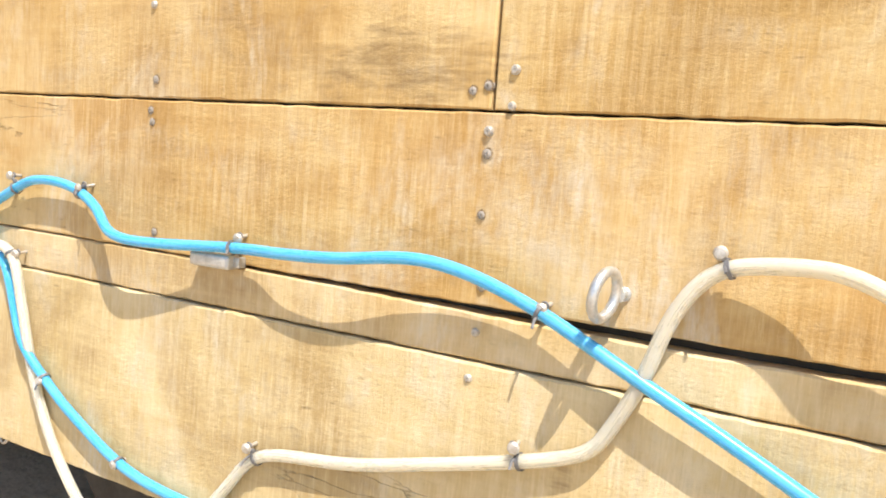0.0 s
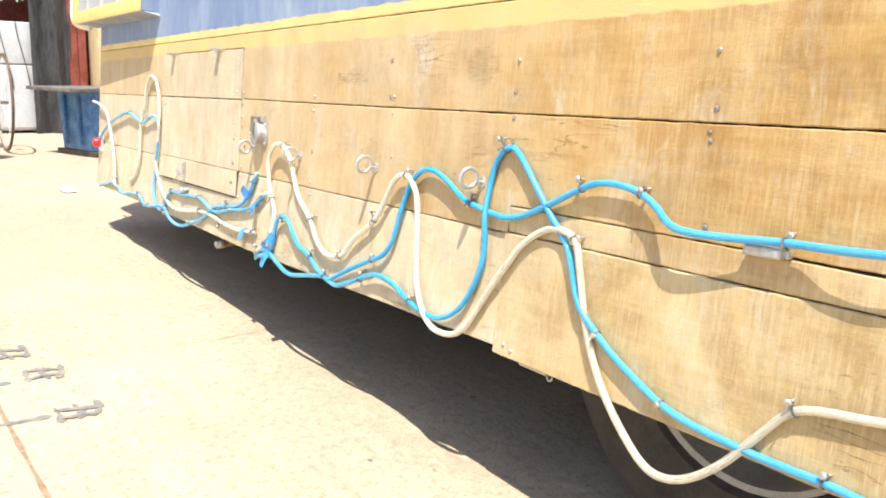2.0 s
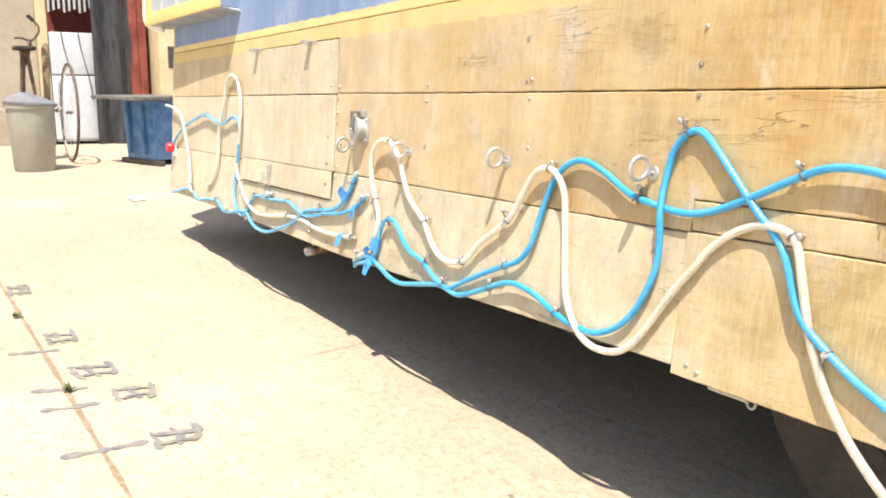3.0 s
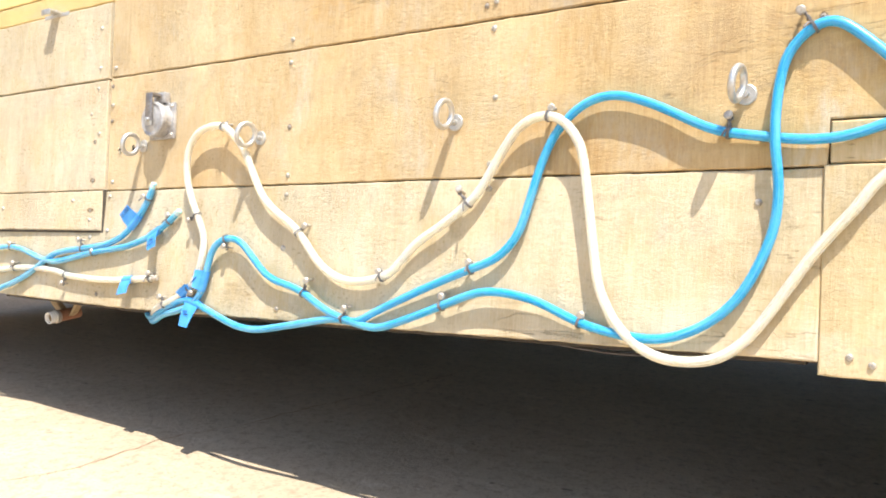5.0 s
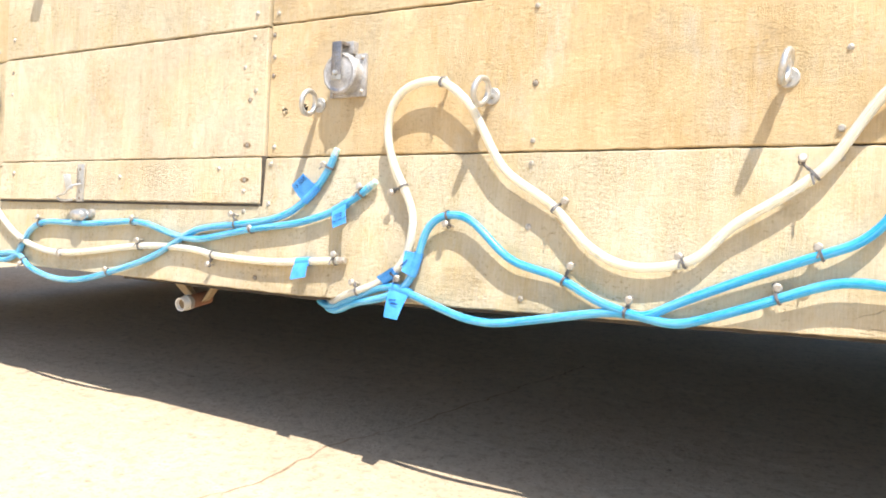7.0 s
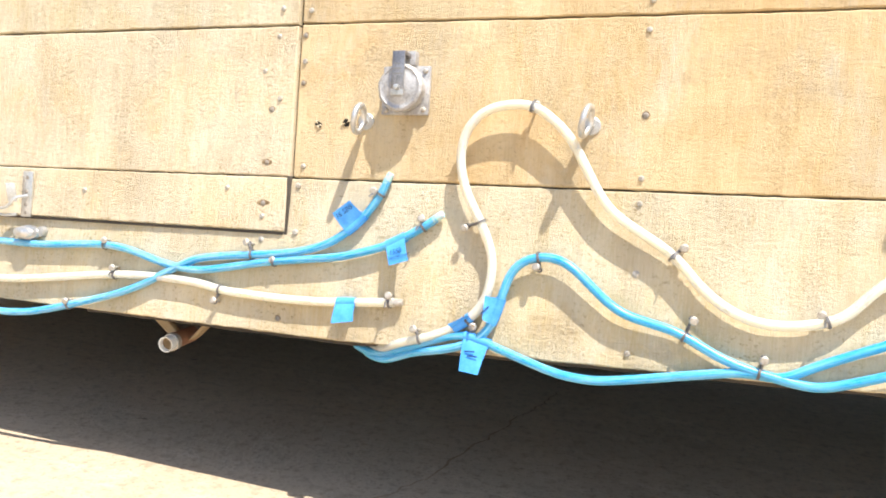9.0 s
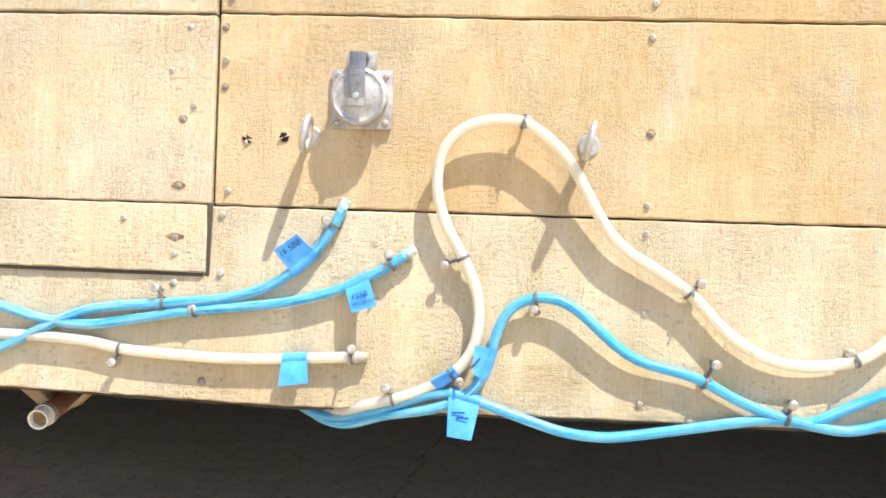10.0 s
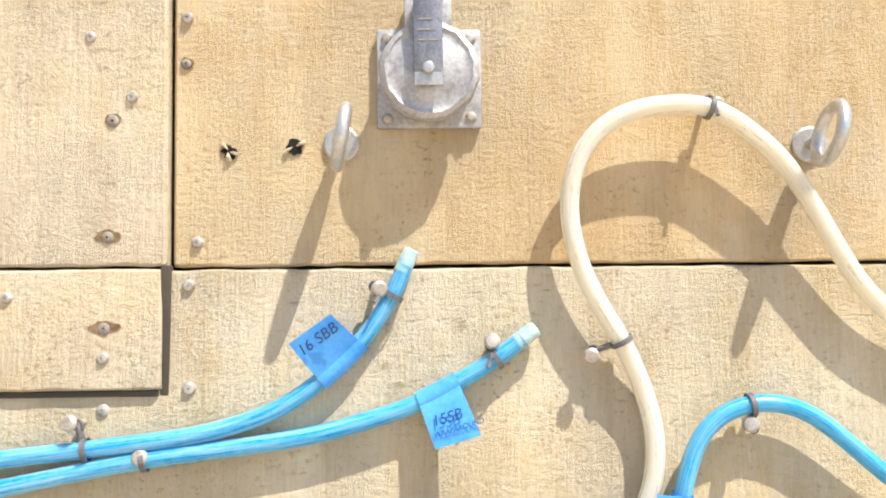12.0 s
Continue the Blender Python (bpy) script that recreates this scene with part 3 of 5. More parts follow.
part("strike", bm, STEEL, vehicle, "round steel strike below the hatch").location.y = -surface(-0.529, 0.668)
part("strike_tab", lathe([(0.0, 0.010), (0.009, 0.009), (0.010, 0.0)], Matrix.Translation((-0.502, 0, 0.671)) @ INTO, 14), ZINC, vehicle).location.y = -surface(-0.502, 0.671)


# the bay window
bay = part("bay_window", box((-2.12, -0.095, 1.392), (-1.0, 0.06, 2.35), 0.003), BLUE_PAINT, vehicle, "blue bay window box with yellow frame")
bm = bmesh.new()
under = [(-2.12, -0.099, 1.388), (-0.995, -0.099, 1.388), (-0.93, 0.02, 1.364), (-2.12, 0.02, 1.384), (-2.12, 0.02, 1.391), (-0.995, 0.02, 1.391)]
v = [bm.verts.new(p) for p in under]
for f in ((0, 1, 2, 3), (1, 5, 2), (0, 3, 4), (0, 4, 5, 1), (2, 5, 4, 3)):
    bm.faces.new([v[k] for k in f])
bmesh.ops.recalc_face_normals(bm, faces=bm.faces)
part("sloped_underside", bm, GREY_PAINT, bay, "grey-blue sloped underside", smooth=False)
bm = box((-2.125, -0.112, 1.387), (-1.0, -0.0955, 1.445), 0.003)
for a, b in ((-2.125, -2.06), (-1.07, -1.0)):
    box((a, -0.111, 1.4455), (b, -0.0955, 2.3), 0.003, bm)
part("window_frame", bm, YELLOW, bay, "yellow painted frame")
for x in (-1.85, -1.6, -1.33):
    part("mullion", box((x - 0.014, -0.106, 1.446), (x + 0.014, -0.0975, 2.3), 0.002), WHITE, bay)
part("pane", box((-2.06, -0.0985, 1.446), (-1.07, -0.0958, 2.3)), GLASS, bay, smooth=False)
bay.matrix_basis = Matrix.Translation((-1.0, 0.024, 0)) @ Matrix.Rotation(radians(1.7), 4, "Z") @ Matrix.Translation((1.0, 0, 0))
part("downpipe", tube(smooth_line([(-2.16, -0.10, 2.3), (-2.16, -0.10, 1.7), (-2.16, -0.10, 1.47), (-2.14, -0.10, 1.415), (-2.08, -0.09, 1.39), (-2.04, -0.04, 1.38)], 0.02, 2), 0.024, 14), PVC, vehicle, "white pipe down the corner")


# ---- wheels ----
def wheel(x, y, r, rim_r, width):
    base = W @ Vector((x, y, 0.3))
    m = W.inverted() @ Matrix.Translation((base.x, base.y, r)) @ INTO
    w = width / 2
    tyre_profile = [(rim_r, w * 0.8), (rim_r + 0.02, w), (r * 0.9, w * 1.04), (r - 0.015, w * 0.9), (r, w * 0.62), (r, -w * 0.62), (r - 0.015, -w * 0.9), (r * 0.9, -w * 1.04), (rim_r, -w * 0.8)]
    root = part("wheel", lathe([(0, w * 0.2), (rim_r * 0.45, w * 0.2), (rim_r * 0.5, w * 0.35), (rim_r * 0.9, w * 0.3), (rim_r * 0.9, -w * 0.3), (0, -w * 0.3)], m, 32), DUSTY, vehicle, "dark truck wheel with a worn pale rim")
    part("tyre", lathe(tyre_profile, m, 48), RUBBER, root, "black rubber tyre")
    part("rim", lathe([(rim_r * 0.90, w * 0.32), (rim_r * 0.96, w * 0.55), (rim_r * 0.975, w * 0.92), (rim_r * 1.02, w * 0.96), (rim_r * 1.03, w * 0.86), (rim_r * 0.99, w * 0.3), (rim_r * 0.90, w * 0.32)], m, 48), RIM, root, "pale worn rim lip")
    return root


wheel(1.93, 0.30, 0.46, 0.245, 0.25)
wheel(1.93, 1.80, 0.46, 0.245, 0.25)
wheel(-2.35, 0.66, 0.20, 0.10, 0.14)

# the drain pipe under the sill
PIPE_END, PIPE_WAY = Vector((-0.2405, 0.020, 0.489)), Vector((0.06, -0.97, -0.16)).normalized()
pipe_turn = PIPE_WAY.to_track_quat("Z", "Y").to_matrix().to_4x4()
stub = part("drain_pipe", tube([PIPE_END - 0.08 * PIPE_WAY, PIPE_END - 0.05 * PIPE_WAY, PIPE_END - 0.016 * PIPE_WAY], 0.0145, 18), ABS, vehicle, "red-brown drain pipe with white end")
part("pipe_end", lathe([(0.0132, -0.02), (0.0142, 0.0), (0.0139, 0.0015), (0.0121, 0.001), (0.0117, -0.001), (0.0112, -0.03), (0.0, -0.031)], Matrix.Translation(PIPE_END) @ pipe_turn, 22), PVC, stub, "open white plastic pipe end")
part("pipe_bore", lathe([(0.0110, -0.007), (0.006, -0.0075), (0.0, -0.008)], Matrix.Translation(PIPE_END) @ pipe_turn, 20), RUST, stub, "dirty inside of the pipe")
part("collar", lathe([(0.0128, -0.026), (0.0160, -0.025), (0.0160, -0.015), (0.0128, -0.014)], Matrix.Translation(PIPE_END) @ pipe_turn, 22), SCREW, stub, "pale collar")
for a, b in (((-0.298, 0.045, 0.546), (-0.246, 0.055, 0.498)), ((-0.165, 0.05, 0.546), (-0.218, 0.06, 0.497))):
    bm = bmesh.new()
    a, b = Vector(a), Vector(b)
    for y0 in (0.0, 0.016):
        for p, w in ((a, 0.013), (b, 0.010)):
            for s in (-1, 1):
                bm.verts.new(p + Vector((s * w * 0.8, y0, s * w * 0.35)))
    bmesh.ops.convex_hull(bm, input=bm.verts[:])
    bmesh.ops.bevel(bm, geom=bm.edges[:], offset=0.0015, segments=1, affect="EDGES")
    part("bracket", bm, EDGE_WOOD, stub, "tapered strap holding the pipe", smooth=False)

# weathered batten behind the lower edge
bm = bmesh.new()
rows, rng = [], random.Random(21)
for k in range(60):
    x = -0.40 + 1.84 * k / 59
    z = bottom_edge(x) - 0.0065 + rng.uniform(-0.0012, 0.0012)
    rows.append([bm.verts.new(v) for v in ((x, 0.0015, z), (x, 0.022, z + 0.001), (x, 0.022, z + 0.012), (x, 0.0025, z + 0.012))])
for a, b in zip(rows, rows[1:]):
    for k in range(4):
        bm.faces.new((a[k], b[k], b[(k + 1) % 4], a[(k + 1) % 4]))
bm.faces.new(rows[0])
bm.faces.new(list(reversed(rows[-1])))
bmesh.ops.recalc_face_normals(bm, faces=bm.faces)
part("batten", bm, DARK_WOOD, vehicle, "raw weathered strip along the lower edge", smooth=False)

# loose wires under the lower edge
for wire in ([(1.018, 0.012, 0.549), (1.064, 0.012, 0.544), (1.13, 0.012, 0.539), (1.179, 0.012, 0.536), (1.225, 0.012, 0.537), (1.281, 0.012, 0.544)], [(-0.372, 0.006, 0.537), (-0.336, 0.006, 0.534), (-0.261, 0.006, 0.538), (-0.19, 0.006, 0.537), (-0.121, 0.006, 0.534), (-0.055, 0.006, 0.536)]):
    part("loose_wire", tube(smooth_line(wire, 0.012, 3), 0.0016, 6), DARK_STEEL, vehicle, "thin dark wire hanging below the planks")

# ---- fixtures on the planks ----
inlet = empty("power_inlet", on_wall(0.194, 0.927), "grey cast power inlet with closed round cap", "power socket")
part("flange", box((-0.039, -0.007, -0.038), (0.039, 0.0, 0.037), 0.0025), CAST, inlet)
part("barrel", lathe([(0.034, 0.0), (0.033, 0.02), (0.030, 0.021), (0.0, 0.021)], INTO, 28), CAST, inlet)
bm = lathe([(0.0, 0.0335), (0.022, 0.0330), (0.0245, 0.0318), (0.030, 0.0316), (0.032, 0.0328), (0.0355, 0.031), (0.037, 0.026), (0.036, 0.021), (0.0, 0.0205)], INTO, 40)
rng = random.Random(8)
chips = [rng.uniform(-0.028, 0.012) for _ in range(40)]
for v in bm.verts:
    if math.hypot(v.co.x, v.co.z) > 0.0315:
        f = 1 + chips[int(round(math.atan2(v.co.z, v.co.x) / (2 * math.pi) * 40)) % 40]
        v.co.x, v.co.z = v.co.x * f, v.co.z * f
part("cap", bm, CAST, inlet, "worn round cap with chipped edge")
bm = box((-0.0108, -0.0405, -0.0045), (0.0098, -0.0375, 0.053), 0.0012)
box((-0.0112, -0.0385, 0.047), (0.0102, -0.006, 0.0535), 0.0012, bm)
part("clasp", bm, CLASP, inlet, "spring steel clasp")
part("clasp_bracket", box((-0.018, -0.016, 0.036), (0.017, -0.001, 0.058), 0.002), CAST, inlet)
bm = box((-0.0105, -0.0402, -0.0135), (0.0095, -0.0380, 0.006), 0.0008)
lathe([(0.0, 0.0475), (0.004, 0.046), (0.0045, 0.0425), (0.0045, 0.0405)], Matrix.Translation((-0.0005, 0, -0.002)) @ INTO, 12, bm)
part("rivet", bm, STEEL, inlet)
for k in range(3):
    part("stamped_line", box((-0.0075, -0.041, 0.018 + 0.0075 * k), (0.0068 - 0.002 * k, -0.0404, 0.0192 + 0.0075 * k)), SCREW_OLD, inlet, smooth=False)
for x, z in ((-0.031, 0.03), (0.031, 0.029), (-0.031, -0.031), (0.031, -0.030)):
    part("screw", lathe([(0, 0.0105), (0.0025, 0.010), (0.0045, 0.0075), (0.0045, 0.006)], Matrix.Translation((x, 0, z)) @ INTO, 12), SCREW, inlet)


def eye_bolt(x, z, turn, yaw, lift, label, w=0.0135):
    e = empty("eye_bolt", on_wall(x, z), label, "eye bolt", "eye bolts along the planks")
    part("washer", lathe([(0.0, 0.003), (w - 0.0015, 0.003), (w, 0.0018), (w, 0.0)], INTO, 20), ZINC, e)
    part("shank", lathe([(0.0046, 0.0), (0.0046, 0.013), (0.006, 0.015), (0.0, 0.0155)], INTO, 12), ZINC, e)
    m = Matrix.Rotation(radians(yaw), 4, "Z") @ Matrix.Rotation(radians(turn), 4, "Y") @ Matrix.Translation((0, -0.036, lift)) @ Matrix.Rotation(radians(90), 4, "Y")
    part("eye", ring(m, 0.0205, 0.0046, 36, 12), STEEL, e, "bright galvanized ring")
    return e


for x, z, turn, yaw, lift in ((0.128, 0.879, 9, 6, -0.001), (0.481, 0.876, 13, -3, 0.002), (0.919, 0.876, 10, 0, 0.008), (1.362, 0.882, 8, -5, 0.008), (2.530, 0.876, 7, -9, 0.002)):
    eye_bolt(x, z, turn, yaw, lift, "galvanized steel eye bolt screwed into a plank", 0.0065 if x > 2 else 0.0135)

clip = empty("conduit_clip", on_wall(2.052, 0.848), "pale grey metal clip wedged in the plank gap", "clip")
part("clip_body", box((-0.034, -0.022, -0.009), (0.028, 0.0, 0.008), 0.005, seg=3), ZINC, clip)
part("clip_tab", box((0.026, -0.012, -0.006), (0.036, 0.0, 0.006), 0.002), ZINC, clip)

marker = empty("red_knob", on_wall(-1.93, 0.775), "small red plastic knob on a white base", "knob")
part("knob_base", box((-0.03, -0.012, -0.045), (0.03, 0.0, 0.05), 0.004), PVC, marker)
part("knob_cap", lathe([(0, 0.05), (0.018, 0.048), (0.024, 0.04), (0.024, 0.012)], INTO, 20), RED, marker)

tie_down = empty("tie_down", on_wall(1.58, 0.532), "pale steel bracket with a ring under the planks", "bracket")
part("bracket_bar", box((-0.05, 0.012, -0.005), (0.03, 0.03, 0.008), 0.002), SCREW, tie_down)
part("bracket_ring", ring(Matrix.Translation((0.032, 0.022, -0.007)) @ Matrix.Rotation(radians(84), 4, "X"), 0.0072, 0.0024, 18, 8), SCREW, tie_down)

# ---- hoses ----
HOSE_R = 0.0070
# places along each hose on the planks: x, z, and how far its axis stands off the wood
BLUE_LONG = [(3.3, 0.5, 0.009), (3, 0.6, 0.011), (2.84, 0.672, 0.014), (2.649, 0.765, 0.016), (2.562, 0.805, 0.021), (2.468, 0.848, 0.018), (2.414, 0.869, 0.021), (2.368, 0.881, 0.025), (2.32, 0.884, 0.029), (2.241, 0.874, 0.034), (2.163, 0.869, 0.029), (2.089, 0.866, 0.019), (1.917, 0.859, 0.037), (1.851, 0.888, 0.02), (1.817, 0.904, 0.016), (1.79, 0.912, 0.015), (1.759, 0.916, 0.016), (1.727, 0.916, 0.016), (1.681, 0.905, 0.014), (1.533, 0.838, 0.009), (1.455, 0.819, 0.01), (1.357, 0.831, 0.01), (1.32, 0.84, 0.013), (1.256, 0.872, 0.012)]
BLUE_LONG_END = [(1.222, 0.886, 0.013), (1.194, 0.894, 0.013), (1.165, 0.893, 0.013), (1.139, 0.883, 0.013), (1.117, 0.865, 0.013), (1.097, 0.844, 0.01), (1.082, 0.814, 0.01), (1.071, 0.779, 0.013), (1.05, 0.706, 0.013), (1.031, 0.679, 0.013), (1.007, 0.66, 0.013), (0.975, 0.648, 0.016), (0.884, 0.612, 0.013), (0.787, 0.569, 0.011), (0.751, 0.55, 0.011), (0.716, 0.553, 0.011), (0.681, 0.55, 0.011), (0.534, 0.523, 0.011), (0.492, 0.521, 0.011), (0.448, 0.527, 0.011), (0.336, 0.561, 0.011), (0.309, 0.564, 0.011), (0.283, 0.557, 0.011)]
BLUE_PEAK = [(2.75, 0.42, 0.009), (2.55, 0.478, 0.009), (2.355, 0.528, 0.009), (2.279, 0.543, 0.009), (2.202, 0.55, 0.009), (2.074, 0.55, 0.009), (1.927, 0.563, 0.009), (1.811, 0.61, 0.009), (1.754, 0.644, 0.01), (1.699, 0.687, 0.012), (1.675, 0.734, 0.011), (1.659, 0.775, 0.011), (1.632, 0.807, 0.011), (1.596, 0.838, 0.011), (1.483, 0.951, 0.0082), (1.448, 0.961, 0.0082), (1.414, 0.931, 0.0082), (1.404, 0.895, 0.0082), (1.401, 0.857, 0.013), (1.402, 0.814, 0.018), (1.407, 0.772, 0.016), (1.406, 0.73, 0.012), (1.398, 0.692, 0.012), (1.371, 0.633, 0.012), (1.34, 0.598, 0.012)]
BLUE_PEAK_END = [(1.302, 0.575, 0.012), (1.253, 0.563, 0.012), (1.166, 0.574, 0.012), (1.091, 0.602, 0.014), (1.052, 0.611, 0.016), (1.015, 0.614, 0.017), (0.977, 0.609, 0.017), (0.879, 0.571, 0.015), (0.801, 0.545, 0.012), (0.77, 0.546, 0.012), (0.716, 0.556, 0.012), (0.673, 0.57, 0.012), (0.616, 0.598, 0.012), (0.561, 0.611, 0.014), (0.529, 0.625, 0.015), (0.478, 0.669, 0.017), (0.456, 0.683, 0.017), (0.43, 0.687, 0.017), (0.405, 0.681, 0.017), (0.387, 0.667, 0.016), (0.377, 0.644, 0.015), (0.363, 0.592, 0.013), (0.349, 0.568, 0.012), (0.325, 0.552, 0.012), (0.291, 0.541, 0.011)]
WHITE_LONG = [(3.086, 0.765, 0.055), (2.945, 0.811, 0.036), (2.84, 0.86, 0.034), (2.754, 0.896, 0.030), (2.727, 0.911, 0.036), (2.7, 0.919, 0.029), (2.669, 0.919, 0.023), (2.616, 0.911, 0.016), (2.592, 0.891, 0.017), (2.573, 0.855, 0.018), (2.559, 0.81, 0.018), (2.533, 0.759, 0.01), (2.499, 0.725, 0.009), (2.317, 0.672, 0.009), (2.248, 0.656, 0.009), (2.139, 0.637, 0.009), (2.091, 0.588, 0.009), (2.032, 0.516, 0.009), (1.964, 0.463, 0.009), (1.898, 0.453, 0.009), (1.83, 0.499, 0.009), (1.767, 0.567, 0.009), (1.719, 0.653, 0.009), (1.692, 0.745, 0.012), (1.67, 0.809, 0.018), (1.605, 0.817, 0.011)]
WHITE_LONG_MIDDLE = [(1.555, 0.798, 0.011), (1.508, 0.759, 0.011), (1.499, 0.741, 0.012), (1.454, 0.687, 0.012), (1.399, 0.602, 0.012), (1.373, 0.569, 0.012), (1.347, 0.548, 0.012), (1.314, 0.539, 0.012), (1.275, 0.539, 0.015), (1.249, 0.547, 0.015), (1.223, 0.564, 0.015), (1.201, 0.588, 0.015), (1.185, 0.616, 0.015), (1.175, 0.644, 0.015), (1.147, 0.809, 0.017), (1.134, 0.84, 0.017), (1.114, 0.864, 0.017), (1.091, 0.873, 0.017), (1.067, 0.871, 0.017), (1.043, 0.859, 0.017), (1.018, 0.829, 0.016), (0.977, 0.765, 0.015), (0.956, 0.745, 0.015), (0.916, 0.715, 0.015), (0.862, 0.681, 0.015), (0.821, 0.637, 0.014)]
WHITE_LONG_END = [(0.791, 0.625, 0.014), (0.755, 0.618, 0.014), (0.714, 0.62, 0.014), (0.679, 0.634, 0.014), (0.647, 0.657, 0.014), (0.603, 0.702, 0.014), (0.535, 0.744, 0.016), (0.505, 0.773, 0.018), (0.459, 0.852, 0.02), (0.433, 0.879, 0.021), (0.401, 0.901, 0.021), (0.367, 0.903, 0.021), (0.331, 0.895, 0.021), (0.305, 0.871, 0.021), (0.295, 0.84, 0.02), (0.297, 0.804, 0.019), (0.311, 0.765, 0.018), (0.332, 0.73, 0.016), (0.35, 0.687, 0.009), (0.354, 0.654, 0.014), (0.348, 0.62, 0.013), (0.334, 0.597, 0.013), (0.312, 0.579, 0.012), (0.282, 0.563, 0.012), (0.248, 0.551, 0.011)]
BLUE_END_UPPER = [(0.175, 0.787, 0.01), (0.169, 0.771, 0.01), (0.143, 0.732, 0.01), (0.104, 0.697, 0.01), (0.08, 0.683, 0.01), (0.047, 0.672, 0.01), (0.004, 0.664, 0.01), (-0.128, 0.65, 0.01), (-0.173, 0.639, 0.01), (-0.263, 0.594, 0.01), (-0.309, 0.576, 0.01), (-0.367, 0.559, 0.01), (-0.505, 0.526, 0.009), (-0.609, 0.523, 0.009), (-0.702, 0.542, 0.009), (-0.775, 0.572, 0.009), (-1.023, 0.544, 0.009), (-1.128, 0.577, 0.009), (-1.289, 0.572, 0.009), (-1.43, 0.556, 0.009), (-1.534, 0.587, 0.009), (-1.64, 0.588, 0.009), (-1.884, 0.548, 0.009)]
BLUE_END_LOWER = [(0.26, 0.733, 0.01), (0.243, 0.72, 0.01), (0.187, 0.689, 0.01), (0.147, 0.676, 0.01), (0.098, 0.664, 0.01), (-0.02, 0.649, 0.01), (-0.135, 0.628, 0.01), (-0.181, 0.627, 0.01), (-0.229, 0.634, 0.01), (-0.337, 0.656, 0.01), (-0.503, 0.648, 0.009), (-0.658, 0.648, 0.009), (-0.72, 0.622, 0.009), (-0.756, 0.57, 0.009), (-0.828, 0.554, 0.009), (-0.91, 0.602, 0.009), (-0.926, 0.673, 0.009), (-0.906, 0.771, 0.015), (-0.889, 0.891, 0.015), (-0.909, 0.933, 0.015), (-0.988, 0.945, 0.015), (-1.132, 0.913, 0.015), (-1.367, 0.949, 0.015), (-1.52, 0.929, 0.015), (-1.672, 0.899, 0.015), (-1.833, 0.845, 0.015), (-1.966, 0.77, 0.015)]
WHITE_END = [(0.204, 0.602, 0.009), (0.052, 0.592, 0.009), (-0.097, 0.596, 0.009), (-0.162, 0.606, 0.009), (-0.313, 0.607, 0.009), (-0.555, 0.582, 0.009), (-0.679, 0.589, 0.009), (-0.775, 0.62, 0.009), (-0.863, 0.679, 0.009), (-0.91, 0.743, 0.013), (-0.885, 0.892, 0.015), (-0.885, 1.002, 0.015), (-0.93, 1.088, 0.015), (-0.984, 1.115, 0.015), (-1.038, 1.114, 0.015), (-1.081, 1.071, 0.015), (-1.102, 0.995, 0.015), (-1.135, 0.938, 0.015), (-1.163, 0.88, 0.015), (-1.17, 0.74, 0.013), (-1.231, 0.658, 0.009), (-1.316, 0.634, 0.009)]
WHITE_CORNER = [(-2.06, 0.99), (-1.98, 0.985), (-1.904, 0.974), (-1.775, 0.945), (-1.702, 0.870), (-1.627, 0.775), (-1.565, 0.682), (-1.538, 0.60), (-1.50, 0.585)]
SCREWED = []  # the lines of all hoses, for the ties


def hose(name, flat, mat, label, tail=(), out=0.019):
    """A flexible hose held off the planks; tail runs back under the floor."""
    pts = [(p[0], -(p[2] if len(p) > 2 else out) - surface(p[0], p[1]), p[1]) for p in flat]
    line = smooth_line(pts + list(tail))
    SCREWED.append(line)
    root = part(name, tube(line, HOSE_R if mat == WHITE_HOSE else 0.92 * HOSE_R, 14), mat)
    root.matrix_basis = W
    return tagged(root, label, "hose", "hoses tied along the planks"), line


hose_a, line_a = hose("blue_hose", BLUE_LONG + BLUE_LONG_END, BLUE_HOSE, "long bright blue vinyl hose waving along the planks", out=0.023, tail=[(0.225, -0.018, 0.535), (0.175, 0.004, 0.518), (0.12, 0.03, 0.525), (0.10, 0.08, 0.54)])
hose_b, line_b = hose("blue_hose", BLUE_PEAK + BLUE_PEAK_END, BLUE_HOSE, "long bright blue vinyl hose rising to a sharp peak", tail=[(0.237, -0.018, 0.53), (0.185, -0.002, 0.512), (0.135, 0.03, 0.518), (0.11, 0.08, 0.535)], out=0.0195)
hose_w, line_w = hose("white_hose", WHITE_LONG + WHITE_LONG_MIDDLE + WHITE_LONG_END, WHITE_HOSE, "long milky white vinyl hose in wide loops", tail=[(0.205, -0.014, 0.538), (0.182, 0.0, 0.527), (0.145, 0.03, 0.529), (0.117, 0.08, 0.545)], out=0.0178)
hose_c, line_c = hose("blue_hose", BLUE_END_UPPER, BLUE_HOSE, "blue vinyl hose with plugged upturned end and tape flag", out=0.0175)
hose_d, line_d = hose("blue_hose", BLUE_END_LOWER, BLUE_HOSE, "blue vinyl hose with plugged end and tape flag", out=0.0155)
hose_e, line_e = hose("white_hose", WHITE_END, WHITE_HOSE, "milky white vinyl hose with open end and tape", out=0.0155)
hose_f, line_f = hose("white_hose", WHITE_CORNER, WHITE_HOSE, "milky white vinyl hose bent round the corner", out=0.02)


def hose_plug(owner, line, mat):
    a, b = Vector(line[0]), Vector(line[0]) + (Vector(line[0]) - Vector(line[3])).normalized() * 0.013
    part("plug", tube([a - 0.4 * (b - a), a, b - 0.1 * (b - a), b], [0.0066, 0.0064, 0.0060, 0.0046], 14), mat, owner, "pale translucent end plug")


hose_plug(hose_c, line_c, PLUG)
hose_plug(hose_d, line_d, PLUG)
hose_plug(hose_e, line_e, SCREW)


